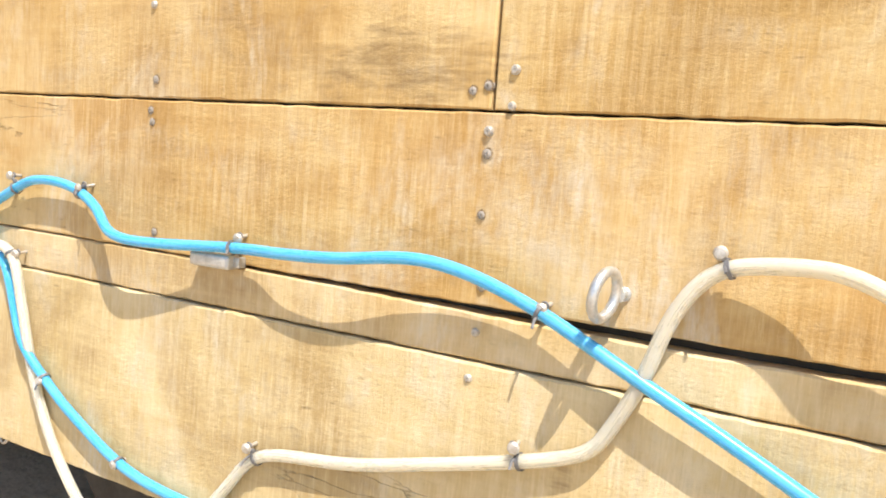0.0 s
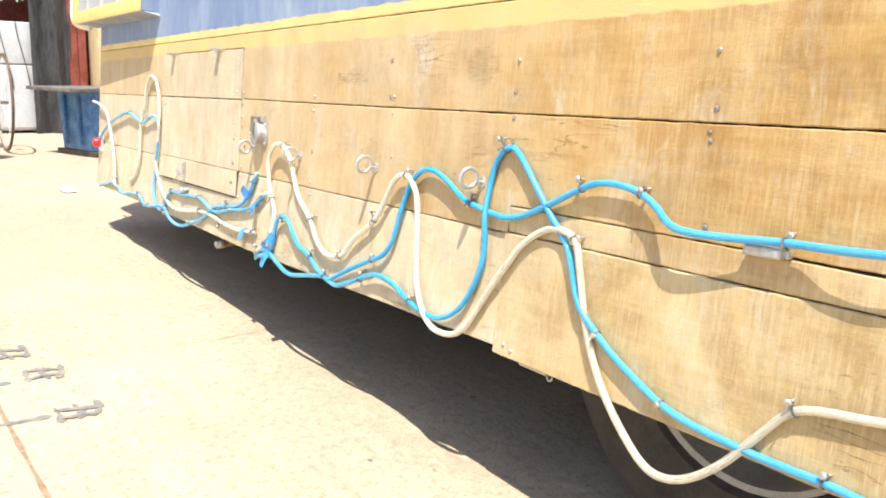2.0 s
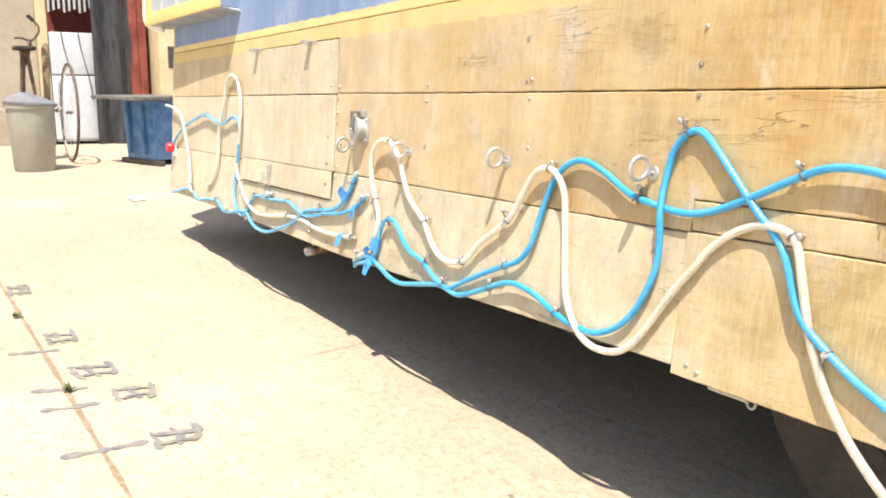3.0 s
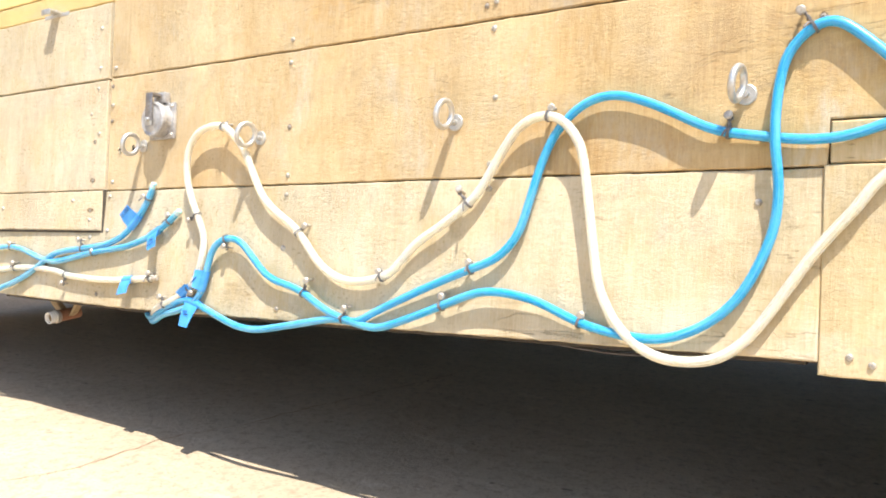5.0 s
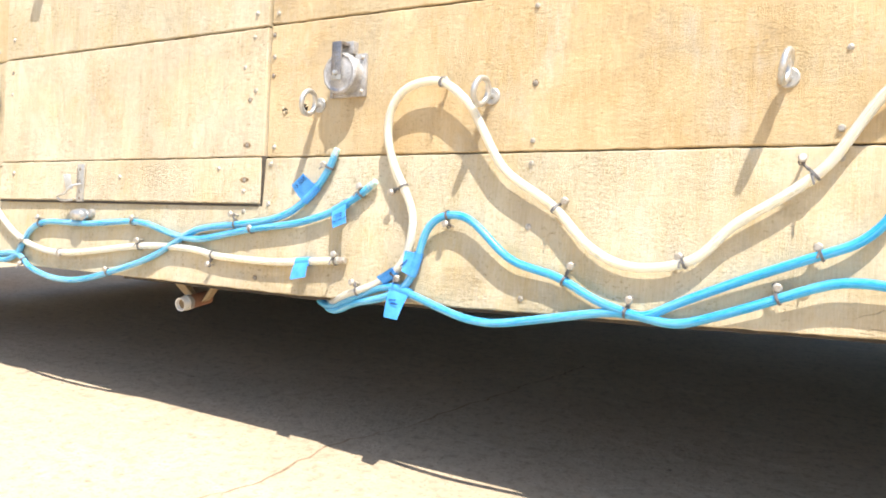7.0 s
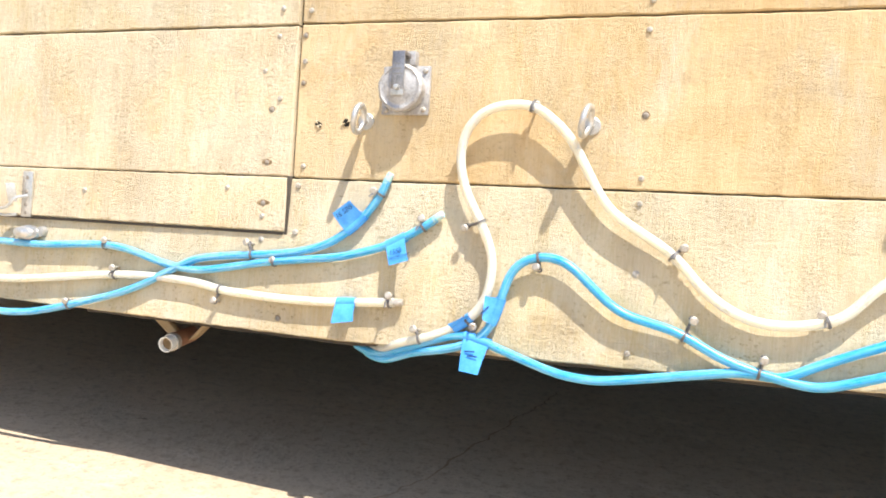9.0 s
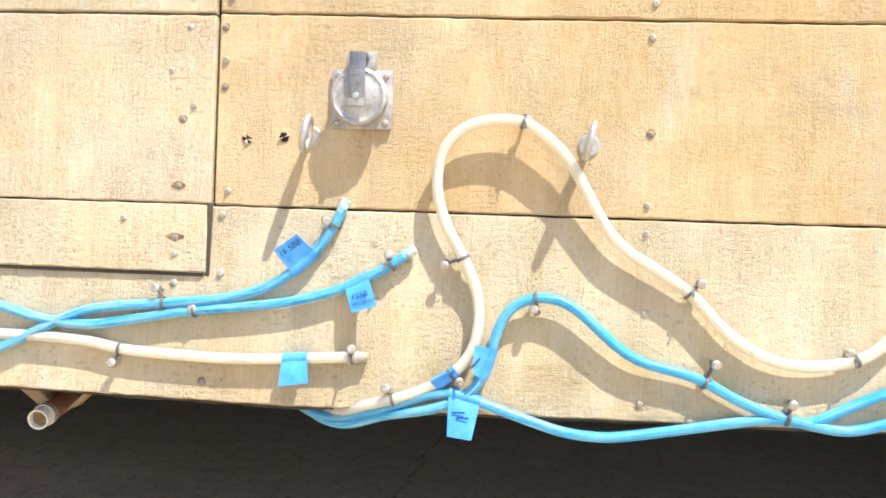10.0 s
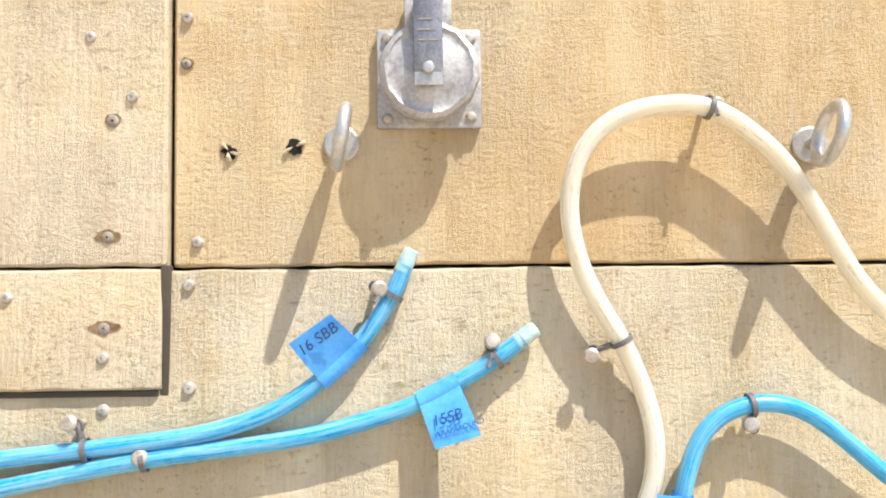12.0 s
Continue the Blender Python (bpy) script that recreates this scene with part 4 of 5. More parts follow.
def nearest(x, z, limit=0.045):
    """The nearest point of any hose, its direction, or None."""
    best = None
    for line in SCREWED:
        d = np.hypot(line[:, 0] - x, line[:, 2] - z)
        i = int(np.argmin(d))
        if best is None or d[i] < best[0]:
            best = (d[i], line[i], line[min(i + 2, len(line) - 1)] - line[max(i - 2, 0)])
    return best if best[0] < limit else None


def cable_tie(x, z, k):
    """A screw in the wall and the nylon strap that holds a hose to it."""
    rng = random.Random(k)
    t = empty("cable_tie", on_wall(x, z), "dark nylon cable tie held by a screw in the planks", "cable tie", "cable ties on the hoses")
    high = rng.uniform(0.013, 0.02)
    tilt = Matrix.Rotation(radians(rng.uniform(-14, 14)), 4, "X") @ Matrix.Rotation(radians(rng.uniform(-12, 12)), 4, "Z")
    part("screw", lathe([(0.0022, -0.002), (0.0022, high - 0.002), (0.0056, high), (0.0062, high + 0.002), (0.0045, high + 0.0045), (0.0, high + 0.005)], tilt @ INTO, 12), SCREW, t, "pale pan-head screw")
    found = nearest(x, z)
    if not found:
        return t
    spot_at, way = Vector(found[1]) - Vector((x, -surface(x, z), z)), Vector(found[2]).normalized()
    m = Matrix.Translation(spot_at) @ way.to_track_quat("Z", "Y").to_matrix().to_4x4()
    r = HOSE_R + 0.0006
    part("strap", lathe([(r, -0.0019), (r + 0.0011, -0.0018), (r + 0.0011, 0.0018), (r, 0.0019), (r, -0.0019)], m, 20), TIE, t)
    grip = Vector((0, -high * 0.75, 0))
    to = spot_at + (grip - spot_at).normalized() * r if (grip - spot_at).length > r else spot_at
    bm = ring(Matrix.Translation(grip) @ INTO, 0.0034, 0.0012, 12, 6)
    tube([grip, (grip + to) / 2 + Vector((0, -0.002, 0)), to], 0.0021, 6, bm)
    part("tie_link", bm, TIE, t)
    turned = Matrix.Translation(to.lerp(grip, 0.25)) @ (grip - spot_at).to_track_quat("Z", "Y").to_matrix().to_4x4()
    bm = box((-0.0027, -0.0022, -0.0026), (0.0027, 0.0022, 0.0026), 0.0007, seg=1)
    bm.transform(turned)
    part("tie_head", bm, TIE, t)
    if rng.random() < 0.6:
        end = to + Vector((rng.uniform(-0.006, 0.006), -0.014, rng.uniform(-0.018, -0.006)))
        part("tie_tail", tube([to, (to + end) / 2 + Vector((0, -0.004, 0)), end], 0.0015, 5), TIE, t)
    return t


TIE_AT = [(2.463, 0.857), (2.086, 0.879), (1.817, 0.916), (1.660, 0.917), (1.345, 0.852), (1.676, 0.812), (1.428, 0.979), (1.745, 0.643), (1.905, 0.572), (2.194, 0.562), (2.610, 0.922), (2.445, 0.724), (2.124, 0.646),
    (1.093, 0.885), (1.154, 0.590), (0.941, 0.764), (0.967, 0.656), (0.918, 0.605), (0.794, 0.637), (0.728, 0.575), (0.636, 0.617), (0.619, 0.712), (0.424, 0.668), (0.401, 0.907), (0.311, 0.724), (0.330, 0.582)]
TIE_AT_LEFT = [(0.244, 0.564), (0.153, 0.772), (0.237, 0.729), (0.194, 0.611), (-0.058, 0.676), (-0.012, 0.650), (-0.114, 0.577), (-0.326, 0.619), (-0.350, 0.665), (-0.420, 0.555), (-0.591, 0.581), (-0.677, 0.655), (-0.730, 0.549),
    (-0.935, 1.095), (-0.880, 0.678), (-1.529, 0.620), (-1.157, 0.591), (-0.989, 0.556), (-0.735, 0.606), (-1.36, 0.955)]
for k, (x, z) in enumerate(TIE_AT + TIE_AT_LEFT):
    cable_tie(x, z, k)


# ---- tape flags on the hoses ----
def tape_flag(owner, line, a, b, c, d, words=(), size=0.009, out=0.024, seed=0, label="strip of blue masking tape folded over the hose"):
    """Tape wrapped round the hose from a to b, with a loose flag a, b, c, d."""
    ia = int(np.argmin(np.hypot(line[:, 0] - a[0], line[:, 2] - a[1])))
    ib = int(np.argmin(np.hypot(line[:, 0] - b[0], line[:, 2] - b[1])))
    lo, hi = min(ia, ib), max(ia, ib)
    pa, pb = Vector(line[ia]), Vector(line[ib])
    bm = bmesh.new()
    tube([Vector(p) for p in line[lo : max(hi, lo + 2) + 1]], HOSE_R + 0.0009, 14, bm, cap=False)
    n = 8
    flap = lambda p, deep: Vector((p[0], -(out + deep) - surface(p[0], p[1]), p[1]))
    pc, pd = flap(c, 0.006), flap(d, 0.001)
    pa, pb = pa + Vector((0, -HOSE_R * 0.9, 0)), pb + Vector((0, -HOSE_R * 0.9, 0))
    grid = []
    for i in range(n + 1):
        u = i / n
        row = []
        for j in range(n + 1):
            v = j / n
            p = pa.lerp(pb, u).lerp(pd.lerp(pc, u), v)
            p.y += -0.0016 * math.sin(math.pi * v) + 0.0006 * noise.noise(Vector((u * 3, v * 3, seed)))
            row.append(p)
        grid.append(row)
    front = [[bm.verts.new(p) for p in row] for row in grid]
    back = [[bm.verts.new(p + Vector((0, 0.0007, 0))) for p in row] for row in grid]
    for i in range(n):
        for j in range(n):
            bm.faces.new((front[i][j], front[i + 1][j], front[i + 1][j + 1], front[i][j + 1]))
            bm.faces.new((back[i][j], back[i][j + 1], back[i + 1][j + 1], back[i + 1][j]))
    for i in range(n):
        bm.faces.new((front[i][n], front[i + 1][n], back[i + 1][n], back[i][n]))
        for j, e in ((i, 0), (i, n)):
            bm.faces.new((front[e][j], front[e][j + 1], back[e][j + 1], back[e][j]))
    bmesh.ops.recalc_face_normals(bm, faces=bm.faces)
    flag = part("tape_flag", bm, TAPE, owner, label)
    along = (pc - pd).normalized()
    rise = (pd - pa) if (pd - pa).z > 0 else (pa - pd)
    rise = (rise - rise.dot(along) * along).normalized()
    face = Matrix((along, rise, along.cross(rise))).transposed().to_4x4()
    for k, (text, u, v, turn, tall) in enumerate(words):
        p = pa.lerp(pb, u).lerp(pd.lerp(pc, u), v)
        p.y += -0.0016 * math.sin(math.pi * v) - 0.0016
        if text:
            data = bpy.data.curves.new("writing", "FONT")
            data.body, data.size, data.shear, data.extrude = text, tall, 0.15, 0.0001
            data.materials.append(INK)
            ob = new("writing", data)
        else:
            me = bpy.data.meshes.new("written_bar")
            b2 = box((0, 0, -0.0001), (0.016, 0.0022, 0.0001))
            b2.to_mesh(me)
            b2.free()
            me.materials.append(INK)
            ob = new("written_bar", me)
        ob.parent = flag
        ob.matrix_basis = Matrix.Translation(p) @ face @ Matrix.Rotation(radians(turn), 4, "Z")
    return flag


tape_flag(hose_c, line_c, (0.114, 0.706), (0.141, 0.729), (0.123, 0.753), (0.093, 0.732), words=[("16 SBB", 0.05, 0.62, 0, 0.0115)], seed=1)
tape_flag(hose_d, line_d, (0.184, 0.690), (0.216, 0.700), (0.228, 0.668), (0.196, 0.658), words=[("15SB", 0.12, 0.55, 0, 0.011), ("WRAPAROUND", 0.06, 0.76, 0, 0.0052)], seed=2)
tape_flag(hose_e, line_e, (0.111, 0.596), (0.144, 0.598), (0.147, 0.570), (0.108, 0.563), seed=3)
tape_flag(hose_a, line_a, (0.322, 0.560), (0.359, 0.554), (0.351, 0.513), (0.321, 0.515), words=[("", 0.15, 0.42, 8, 0.01), ("", 0.3, 0.52, 4, 0.01)], seed=4, out=0.028)
tape_flag(hose_b, line_b, (0.371, 0.620), (0.357, 0.582), (0.350, 0.592), (0.350, 0.625), words=[("", 0.4, 0.5, 40, 0.01)], seed=5, out=0.024)
tape_flag(hose_w, line_w, (0.298, 0.574), (0.328, 0.592), (0.328, 0.596), (0.296, 0.579), seed=6, out=0.022, label="blue masking tape wrapped round the hose")


# ---- screws and holes in the planks ----
GOUGED = ((-0.043, 0.810), (-0.044, 0.743))


def screw(x, z, old, k):
    mat = SCREW_OLD if old else SCREW
    rng = random.Random(k)
    away = surface(x, z)
    r, high = rng.uniform(0.0042, 0.0052), 0.0022 if old else rng.uniform(0.002, 0.0036)
    bm = lathe([(r + 0.0006, -0.004), (r, high * 0.4), (r * 0.7, high), (0.0012, high + 0.0003), (0.001, high - 0.001), (0, high - 0.001)], Matrix.Translation((x, -away, z)) @ Matrix.Rotation(radians(rng.uniform(-5, 5)), 4, "Z") @ INTO, 10)
    s = part("screw", bm, mat, vehicle)
    if old:
        bm = bmesh.new()
        wide = rng.uniform(1.7, 2.1) if (x, z) in GOUGED else 1.0
        bm.faces.new([bm.verts.new((x + 0.0004 + (r + 0.0006) * wide * rng.uniform(0.8, 1.2) * math.cos(a), -0.0012 - away, z + 0.0007 + (r + 0.0004) * rng.uniform(0.75, 1.15) * math.sin(a))) for a in (-2 * math.pi * j / 13 for j in range(13))])
        part("countersink", bm, RUST, s, smooth=False)
    return s


NEW_SCREWS = [(2.409, 1.067), (2.408, 1.034), (2.386, 1.010), (2.388, 0.818), (2.386, 0.773), (1.921, 1.141), (1.450, 1.135), (0.990, 0.910), (1.514, 0.553), (1.490, 0.560), (1.381, 0.744), (0.556, 1.053),
    (0.553, 1.011), (0.555, 0.804), (0.555, 0.769), (0.557, 0.671), (0.553, 0.561), (0.013, 0.975), (0.021, 0.806), (0.015, 0.774), (0.017, 0.699), (0.987, 1.058), (0.984, 1.017), (0.984, 0.808), (0.985, 0.77),
    (0.019, 1.057), (-0.045, 0.684), (2.377, 0.568), (-0.92, 0.99), (-0.92, 0.93), (-0.90, 1.06)]
OLD_SCREWS = [(2.382, 1.052), (2.366, 1.047), (1.928, 1.052), (1.921, 1.015), (1.934, 0.867), (2.385, 0.931), (2.386, 0.989), (2.391, 0.862), (1.924, 1.001), (1.446, 1.072), (0.970, 1.054), (0.965, 1.144), (0.555, 0.892),
    (0.0, 0.559), (0.011, 1.017), (1.447, 1.02), (1.45, 0.97), (0.012, 0.94)]
for k, (x, z) in enumerate(NEW_SCREWS):
    screw(x, z, False, k)
for k, (x, z) in enumerate(OLD_SCREWS):
    screw(x, z, True, 50 + k)
HATCH_SCREWS = [(-0.034, 1.015), (-0.057, 0.959), (-0.026, 0.914), (-0.040, 0.896), (-0.043, 0.810), (-0.044, 0.743), (-0.044, 0.722), (-0.115, 0.766), (-0.03, 1.06), (-0.032, 1.15), (-0.82, 1.0), (-0.82, 0.95), (-0.82, 1.08), (-0.80, 0.76), (-0.41, 0.75)]
for k, (x, z) in enumerate(HATCH_SCREWS):
    s = screw(x, z, k in (3, 4, 5, 10), 90 + k)
    s.parent = hatch
    s.matrix_basis = Matrix.Translation((0, -0.0036, 0))
for k, (x, z, r) in enumerate(((0.044, 0.874, 0.0055), (0.093, 0.877, 0.0065))):
    rng = random.Random(k)
    bm = bmesh.new()
    far = [r * rng.uniform(0.35 if k == 0 else 0.8, 1.3 if k == 0 else 1.1) for _ in range(20)]
    v = [bm.verts.new((x + f * math.cos(a), -0.0012, z + f * math.sin(a))) for a, f in ((2 * math.pi * j / 20, far[j]) for j in range(20))]
    bm.faces.new(v)
    low = bmesh.ops.extrude_face_region(bm, geom=bm.faces[:])["geom"]
    for p in low:
        if isinstance(p, bmesh.types.BMVert):
            p.co.y += 0.012
    bmesh.ops.recalc_face_normals(bm, faces=bm.faces)
    hole = part("bored_hole", bm, HOLE, vehicle, "dark splintered bore hole")
    for j in range(4 if k == 0 else 2):
        a = rng.uniform(0, 6.28)
        tip, root_at = Vector((x, -0.002, z)) + 0.25 * r * Vector((math.cos(a), 0, math.sin(a))), Vector((x, -0.0005, z)) + 1.35 * r * Vector((math.cos(a + 0.3), 0, math.sin(a + 0.3)))
        part("splinter", tube([root_at, (root_at + tip) / 2 + Vector((0, -0.0012, 0)), tip], [0.0016, 0.0013, 0.0004], 5), WOOD_PALE, hole)

# ---- the yard ----
CRACK = ((-0.02, -1.5), (0.25, 0.9))
joint = tagged(new("expansion_joint", bpy.data.meshes.new("expansion_joint")), "soil-filled expansion joint in the concrete", "joint", kind="structure")
bm = bmesh.new()
rows, rng = [], random.Random(4)
for k in range(140):
    x = -4.0 + k * 0.05
    y = -0.945 + 0.035 * x - 0.012 * min(0.0, x + 0.5) ** 2
    w = rng.uniform(0.004, 0.009)
    rows.append((bm.verts.new((x, y - w, 0.001)), bm.verts.new((x, y + w, 0.001))))
for a, b in zip(rows, rows[1:]):
    bm.faces.new((a[0], b[0], b[1], a[1]))
bm.to_mesh(joint.data)
bm.free()
joint.data.materials.append(SOIL)


crack = tagged(new("ground_crack", bpy.data.meshes.new("ground_crack")), "long fine dark crack across the concrete", "crack", kind="structure")
bm = bmesh.new()
rows, rng = [], random.Random(14)
for k in range(110):
    f = k / 109
    x = CRACK[0][0] + (CRACK[1][0] - CRACK[0][0]) * f + 0.05 * noise.noise(Vector((f * 9, 3, 0))) + rng.uniform(-0.006, 0.006)
    y = CRACK[0][1] + (CRACK[1][1] - CRACK[0][1]) * f + rng.uniform(-0.004, 0.004)
    w = rng.uniform(0.0003, 0.0010) if f < 0.5 else rng.uniform(0.0008, 0.0030)
    rows.append((bm.verts.new((x - w, y - 0.3 * w, 0.001)), bm.verts.new((x + w, y + 0.3 * w, 0.001))))
for a, b in zip(rows, rows[1:]):
    bm.faces.new((a[0], b[0], b[1], a[1]))
bmesh.ops.recalc_face_normals(bm, faces=bm.faces)
bm.to_mesh(crack.data)
bm.free()
crack.data.materials.append(SOIL)


def weed(x, y, k):
    rng = random.Random(k)
    bm = bmesh.new()
    for _ in range(26):
        a, l = rng.uniform(0, 6.28), rng.uniform(0.008, 0.02)
        p, tip = Vector((rng.uniform(-0.01, 0.01), rng.uniform(-0.008, 0.008), 0.002)), Vector((math.cos(a) * l, math.sin(a) * l, rng.uniform(0.004, 0.02)))
        side = Vector((-math.sin(a), math.cos(a), 0)) * 0.003
        bm.faces.new([bm.verts.new(q) for q in (p - side * 0.3, p + side * 0.3, p + tip * 0.6 + side, p + tip, p + tip * 0.6 - side)])
    ob = part("weed", bm, WEED, None, smooth=False)
    ob.matrix_basis = Matrix.Translation((x, y, 0.003))
    return tagged(ob, "small green weed in the concrete joint", "weed", "weeds in the joint")


weed(0.094, -0.938, 1)
weed(-0.72, -0.987, 2)


def ground_mark(strokes, wide, k):
    """One sprayed survey mark: worn strokes lying on the concrete."""
    bm = bmesh.new()
    rng = random.Random(k)
    for layer, stroke in enumerate(strokes):
        high = 0.0018 + 0.0006 * layer
        pts = smooth_line([(x, y, 0.0) for x, y in stroke], 0.012, 2)
        last = None
        for i, p in enumerate(pts):
            t = pts[min(i + 1, len(pts) - 1)] - pts[max(i - 1, 0)]
            side = np.array([-t[1], t[0], 0]) / max(1e-6, np.hypot(t[0], t[1])) * wide * rng.uniform(0.35, 1.3) * (0.5 if i in (0, len(pts) - 1) else 1)
            now = (bm.verts.new((*(p - side)[:2], high)), bm.verts.new((*(p + side)[:2], high)))
            if last:
                bm.faces.new((last[0], now[0], now[1], last[1]))
            last = now
    return tagged(part("ground_mark", bm, MARK, None, smooth=False), "faded grey sprayed survey mark on concrete", "marking", "survey marks on the ground")


def scrawl(x, y, sx, sy, k):
    """A sprayed mark that cannot be read: a few short worn bars close together."""
    rng = random.Random(60 + k)
    bars = []
    for v in (-0.75, -0.1, 0.55):
        lean, bend = rng.uniform(-0.25, 0.25), rng.uniform(-0.3, 0.3)
        bars.append([(x + sx * u, y + sy * (v + lean * u + bend * (1 - u * u))) for u in (-0.9, -0.3, 0.3, 0.9)])
    bars.append([(x + sx * u, y + sy * v) for u, v in ((-0.6, -0.8), (-0.35 + rng.uniform(-0.2, 0.2), 0.0), (-0.1, 0.8))])
    bars.append([(x + sx * u, y + sy * v) for u, v in ((0.5, -0.7), (0.4 + rng.uniform(-0.2, 0.2), 0.0), (0.6, 0.75))])
    return bars


for k, (x, y, sx, sy) in enumerate(((-1.128, -0.938, 0.1, 0.05), (-0.41, -0.885, 0.085, 0.055), (-0.041, -0.846, 0.075, 0.06), (0.191, -0.783, 0.065, 0.06), (0.521, -0.764, 0.06, 0.065))):
    ground_mark(scrawl(x, y, sx, sy, k), 0.010, k)
for k, (a, b) in enumerate((((-0.313, -1.05), (-0.284, -0.909)), ((0.046, -1.025), (0.094, -0.88)), ((0.201, -1.021), (0.22, -0.87)), ((0.505, -1.016), (0.516, -0.822)))):
    ground_mark([[a, ((a[0] + b[0]) / 2 + 0.004, (a[1] + b[1]) / 2), b]], 0.014, 10 + k)
bm = bmesh.new()
bmesh.ops.create_grid(bm, x_segments=5, y_segments=4, size=0.5, matrix=Matrix.Diagonal((0.16, 0.09, 1, 1)))
for v in bm.verts:
    v.co.z = 0.012 + 0.012 * noise.noise(v.co * 20)
paper = part("crumpled_paper", bm, WHITE, None, smooth=False)
paper.matrix_basis = Matrix.Translation((-3.368, -0.017, 0.0))
tagged(paper, "crumpled scrap of pale paper on concrete", "litter")

# the trash can
can = empty("trash_can", Matrix.Translation((-5.48, -0.40, 0)), "beige-grey plastic trash can with a grey lid", "trash can")
part("can_body", lathe([(0.0, 0.0), (0.155, 0.0), (0.163, 0.01), (0.188, 0.53), (0.202, 0.535), (0.203, 0.572), (0.192, 0.575), (0.184, 0.54), (0.155, 0.02), (0, 0.02)], n=40), BIN_GREY, can)
bm = lathe([(0.204, 0.555), (0.212, 0.565), (0.212, 0.582), (0.195, 0.592), (0.12, 0.632), (0.05, 0.655), (0.03, 0.66), (0.0, 0.66)], n=40)
for v in bm.verts:
    v.co.y -= 0.55 * max(0.0, v.co.z - 0.59)
    v.co.z += 0.06 * v.co.y * -1.0
part("can_lid", bm, LID_GREY, can, "grey conical lid lying askew")
for s in (-1, 1):
    part("can_handle", tube([(0.05, s * 0.198, 0.50), (0.04, s * 0.235, 0.53), (-0.04, s * 0.235, 0.53), (-0.05, s * 0.198, 0.50)], 0.012, 8), BIN_GREY, can)

# the blue bin and the plank on it
bin_m = Matrix.Translation((-5.696, 0.682, 0)) @ Matrix.Rotation(radians(22), 4, "Z")
bin_thing = empty("blue_bin", bin_m, "dented blue steel bin on a low frame", "bin")
bm = box((-0.27, -0.22, 0.05), (0.27, 0.22, 0.60), 0.01)
for v in bm.verts:
    f = 0.78 + 0.12 * v.co.z / 0.6
    v.co.x, v.co.y = v.co.x * f, v.co.y * f
part("bin_body", bm, BIN_BLUE, bin_thing)
for y in (-0.16, 0.16):
    part("bin_skid", box((-0.3, y - 0.03, 0.0), (0.3, y + 0.03, 0.05), 0.005), DARK_STEEL, bin_thing)
for x in (-0.12, 0.1):
    part("bin_rib", box((x - 0.015, -0.222, 0.1), (x + 0.015, -0.195, 0.56), 0.003), BIN_BLUE, bin_thing)
top = part("worn_board", box((-0.36, -0.40, 0.0), (0.33, 0.26, 0.034), 0.006), WEATHERED)
top.matrix_basis = bin_m @ Matrix.Translation((0, -0.03, 0.60))
tagged(top, "dark weathered board lying on the blue bin", "board")


# the bicycle and the loose wheel behind the can
BIKE = -6.271
bike = empty("bicycle", Matrix.Translation((BIKE, -0.32, 0)), "old rusty bicycle frame with saddle and handlebar", "bicycle")
part("saddle", box((-0.13, -0.10, 1.025), (0.13, 0.08, 1.065), 0.018, seg=3), RUBBER, bike, "dark leather saddle")
part("saddle_clamp", box((-0.03, -0.05, 0.975), (0.03, 0.035, 1.024), 0.008), RUSTY, bike)
for a, b in (((0.0, -0.035, 0.985), (0.05, -0.115, 0.0)), ((0.0, -0.015, 0.985), (0.0, -0.055, 0.42)), ((0.0, 0.005, 0.985), (0.02, 0.075, 0.42)), ((0.0, 0.02, 0.985), (0.05, 0.11, 0.0))):
    part("stay", tube([a, b], 0.013, 8), RUSTY, bike)
part("crossbar", tube([(0.0, -0.01, 0.9), (-0.22, 0.07, 1.08), (-0.32, 0.06, 1.12)], 0.015, 8), RUSTY, bike)
part("handlebar", tube(smooth_line([(0.0, 0.045, 1.337), (0.0, 0.08, 1.303), (0.0, 0.13, 1.24), (0.0, 0.112, 1.17), (0.0, 0.055, 1.115), (0.0, -0.03, 1.14), (-0.05, -0.08, 1.135)], 0.02, 2), 0.011, 8), RUSTY, bike)
part("grip", tube([(0.0, 0.04, 1.342), (0.0, 0.085, 1.298)], 0.018, 10), RUBBER, bike, "black rubber grip")
part("stem", tube([(0.0, 0.055, 1.115), (-0.10, 0.06, 1.10), (-0.32, 0.06, 1.12)], 0.014, 8), RIM, bike)
board = part("upright_board", lathe([(0.0, 0.0), (0.03, 0.0), (0.032, 0.2), (0.030, 0.7), (0.038, 0.95), (0.034, 1.06), (0.015, 1.10), (0.0, 1.10)], Matrix.Diagonal((0.4, 1, 1, 1)), 16), EDGE_WOOD)
board.matrix_basis = Matrix.Translation((BIKE - 0.1, -0.175, 0)) @ Matrix.Rotation(radians(-2), 4, "X")
tagged(board, "brown wooden paddle-shaped board standing upright", "board")
c = Matrix.Translation((0, 0, 0.462)) @ Matrix.Rotation(radians(1), 4, "Z") @ Matrix.Rotation(radians(90), 4, "X")
spare = part("spoked_wheel", ring(c, 0.448, 0.013, 48, 8), RUSTY)
spare.matrix_basis = Matrix.Translation((-6.12, -0.015, 0.001)) @ Matrix.Rotation(radians(-1.5), 4, "X")
tagged(spare, "thin rusty spoked bicycle wheel standing upright", "wheel")
part("wheel_rim", ring(c, 0.43, 0.009, 48, 8), RIM, spare)
part("hub", lathe([(0, -0.035), (0.014, -0.033), (0.016, 0.0), (0.014, 0.033), (0, 0.035)], c, 12), RUSTY, spare)
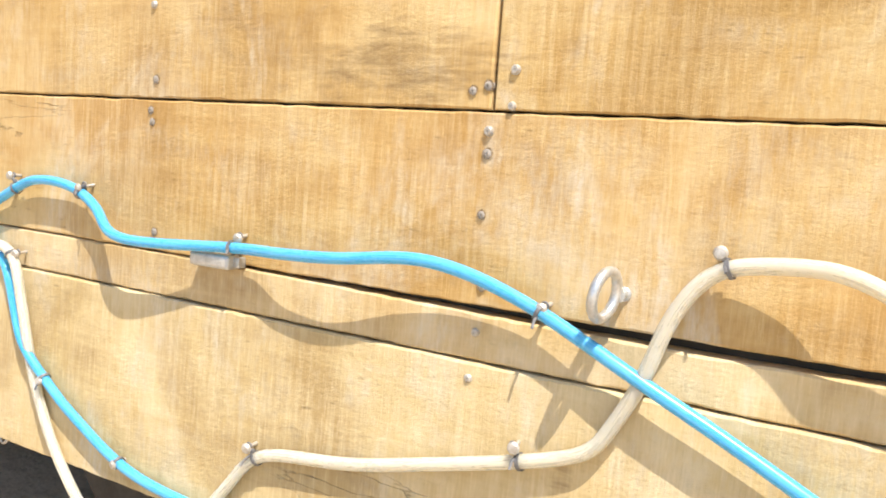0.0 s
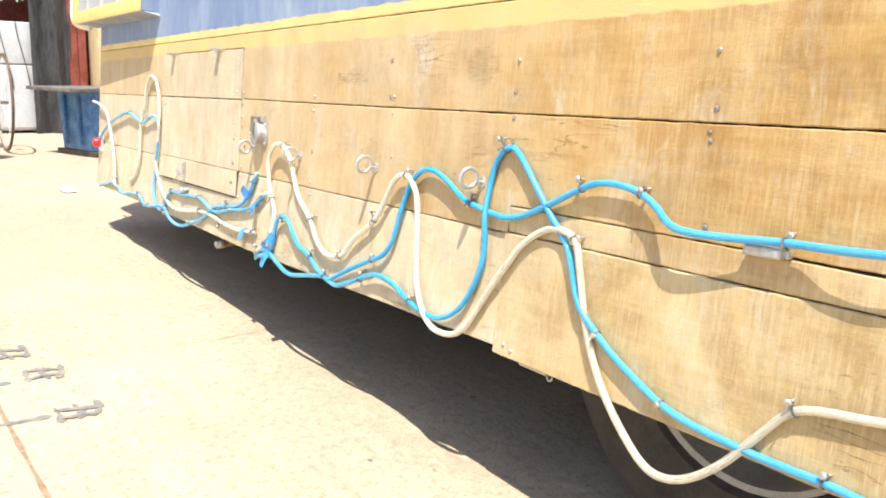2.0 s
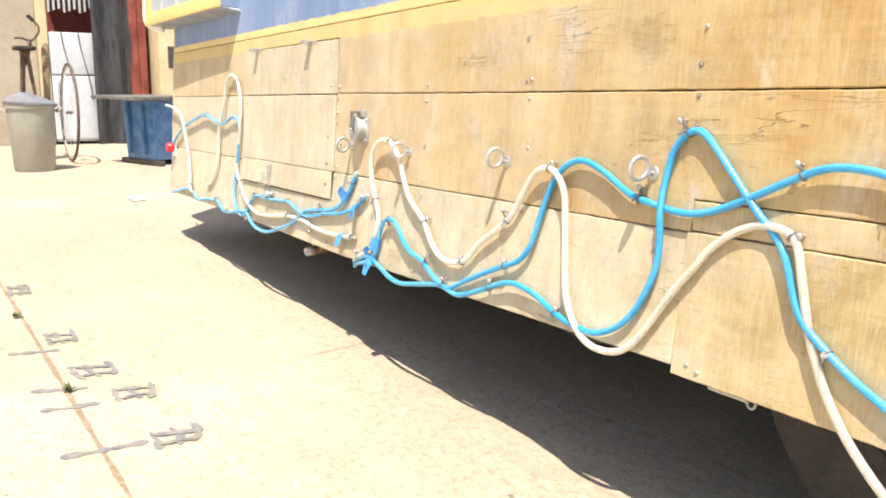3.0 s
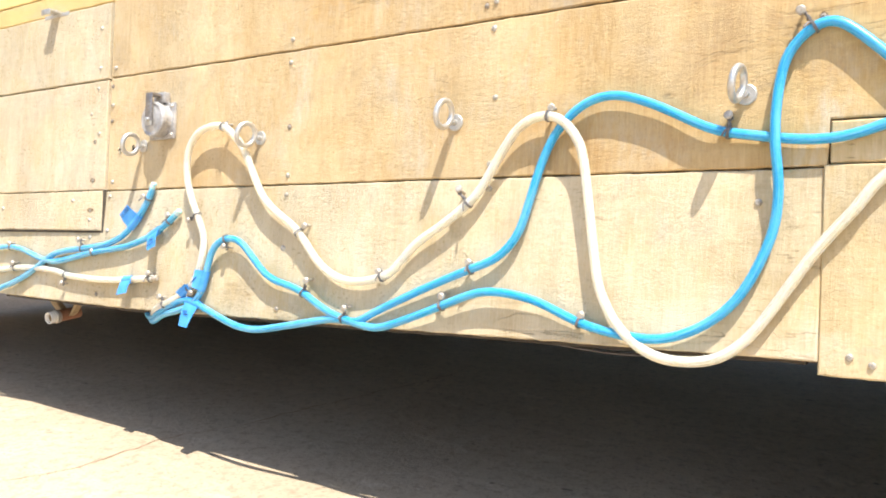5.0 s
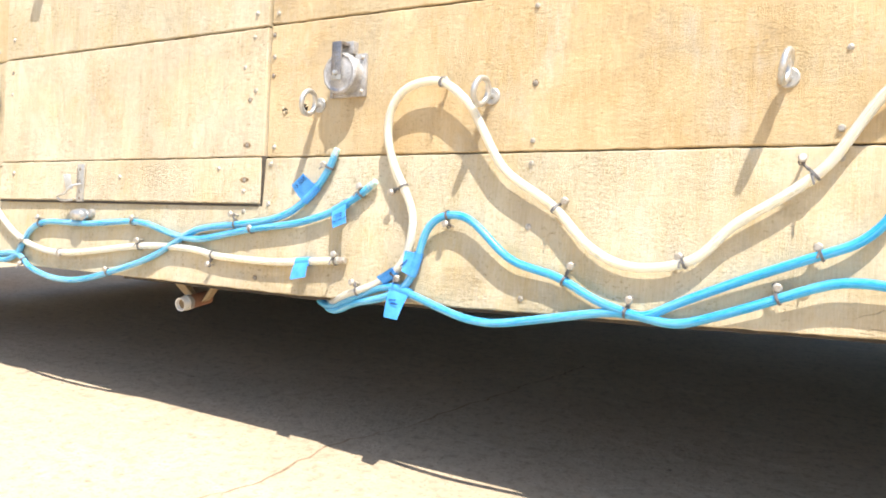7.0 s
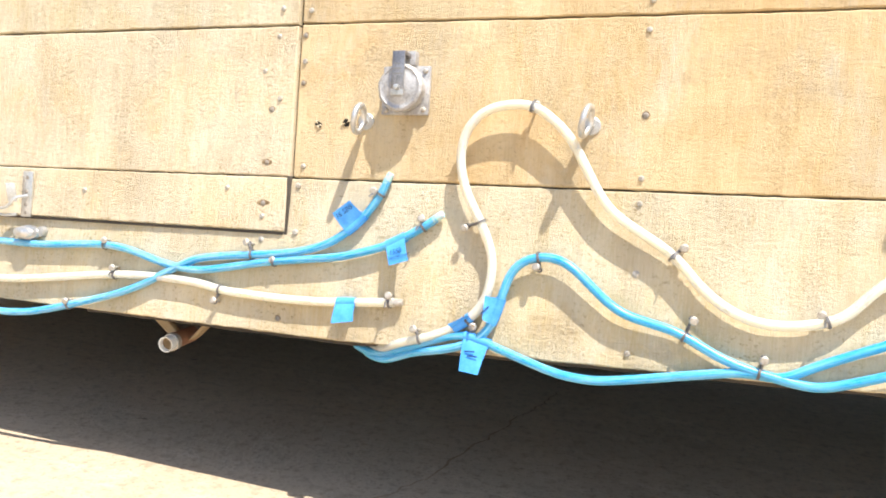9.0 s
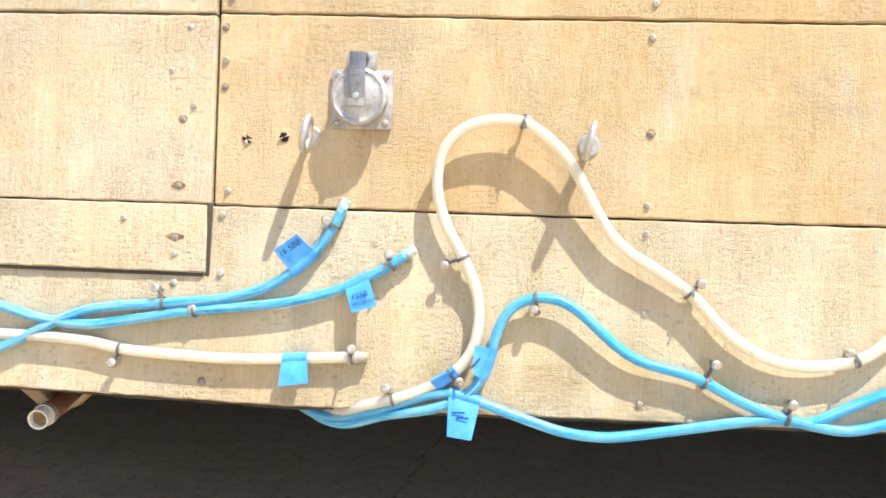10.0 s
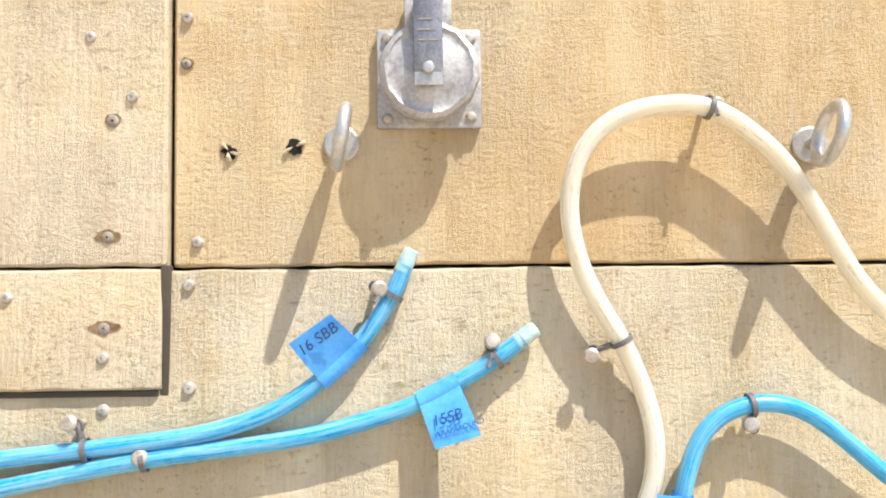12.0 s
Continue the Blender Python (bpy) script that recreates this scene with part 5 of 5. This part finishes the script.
for k in range(18):
    a = 2 * math.pi * k / 18
    part("spoke", tube([c @ Vector((0, 0, 0.02 * (-1) ** k)), c @ Vector((0.43 * math.cos(a), 0.43 * math.sin(a), 0))], 0.0016, 4), PALE_METAL, spare)

# ---- the buildings behind ----
FAR = -8.2
wall = part("wall_beige", box((FAR - 0.3, -9.0, 0), (FAR, 0.0, 4.2), 0.01), BEIGE, smooth=False)
tagged(wall, "beige rendered building wall in sun", "wall", kind="structure")
post = part("door_post", box((FAR - 0.25, 0.002, 0), (FAR + 0.05, 0.115, 4.2), 0.008), CREAM)
tagged(post, "cream timber post at the doorway", "post", kind="structure")
inside = part("wall_red_inside", box((FAR - 1.6, 0.12, 0), (FAR - 1.5, 3.0, 4.2)), MAROON, smooth=False)
tagged(inside, "dark red wall inside the open shed", "wall", kind="structure")
roof = part("shed_roof", box((FAR - 1.5, 0.12, 2.4), (FAR - 0.02, 3.0, 2.5)), MAROON, smooth=False)
tagged(roof, "red shed roof", "roof", kind="structure")
awning = empty("metal_awning", Matrix.Translation((FAR + 0.05, 0.13, 1.5)), "fringe of pale corrugated metal over the doorway", "awning")
for k in range(16):
    part("slat", box((0, 0.055 * k, 0.02 * (k % 3) + (0.02 if k > 7 else 0.0)), (0.012, 0.055 * k + 0.026, 1.1), 0.003), PALE_METAL, awning)
fridge = empty("white_fridge", Matrix.Translation((FAR + 0.02, 0.36, 0)), "white enamel refrigerator standing in the doorway", "refrigerator")
part("cabinet", box((-0.5, -0.235, 0.03), (0.0, 0.235, 1.28), 0.02, seg=3), WHITE, fridge)
part("lower_door", box((0.003, -0.235, 0.06), (0.05, 0.235, 0.79), 0.015, seg=3), WHITE, fridge)
part("upper_door", box((0.003, -0.235, 0.805), (0.05, 0.235, 1.28), 0.015, seg=3), WHITE, fridge)
part("fridge_handle", box((0.05, -0.2, 0.35), (0.075, -0.17, 0.74), 0.006), PALE_METAL, fridge)
for y in (0.28, 0.46):
    cord = part("hanging_cord", tube(smooth_line([(0.06, 0, 1.29), (0.075, 0.01, 1.15), (0.075, 0.05, 0.95), (0.07, 0.10, 0.70), (0.06, 0.12, 0.5)], 0.03, 2), 0.006, 6), DARK_STEEL)
    cord.matrix_basis = Matrix.Translation((FAR + 0.02, y - 0.03, 0))
    tagged(cord, "thin dark cord hanging over the refrigerator", "cord", "cords on the refrigerator")
bm = bmesh.new()
bmesh.ops.create_grid(bm, x_segments=24, y_segments=40, size=0.5)
for v in bm.verts:
    y, z = v.co.x * 0.44, (v.co.y + 0.5) * 2.6
    v.co = (0.03 * math.sin(26 * y) + 0.02 * noise.noise(Vector((y * 6, z * 2, 0))), y, z)
solid = bmesh.ops.solidify(bm, geom=bm.faces[:], thickness=0.008)
tarp = part("black_tarp", bm, TARP)
tarp.matrix_basis = Matrix.Translation((FAR + 0.12, 0.79, 0.0))
tagged(tarp, "hanging black tarp in loose upright folds", "tarp")
for k, (y, w) in enumerate(((1.04, 0.05), (1.14, 0.045))):
    p = part("steel_post", box((FAR, y - w, 0), (FAR + 0.1, y + w, 4.0), 0.006), MAROON)
    tagged(p, "red painted steel post", "post", "red posts", kind="structure")
cab = empty("cream_cabinet", Matrix.Translation((FAR + 0.3, 1.45, 0)), "cream painted cabinet with a dark opening", "cabinet")
part("cabinet_body", box((-0.3, -0.22, 0.0), (0.2, 0.4, 2.2), 0.01), CREAM, cab)
part("dark_opening", box((0.199, -0.12, 0.9), (0.205, -0.02, 1.15)), DARK_STEEL, cab, smooth=False)
shed = part("wall_shed", box((FAR - 0.3, 1.9, 0), (FAR - 0.1, 9.0, 4.2)), BEIGE, smooth=False)
tagged(shed, "beige shed wall further along", "wall", kind="structure")
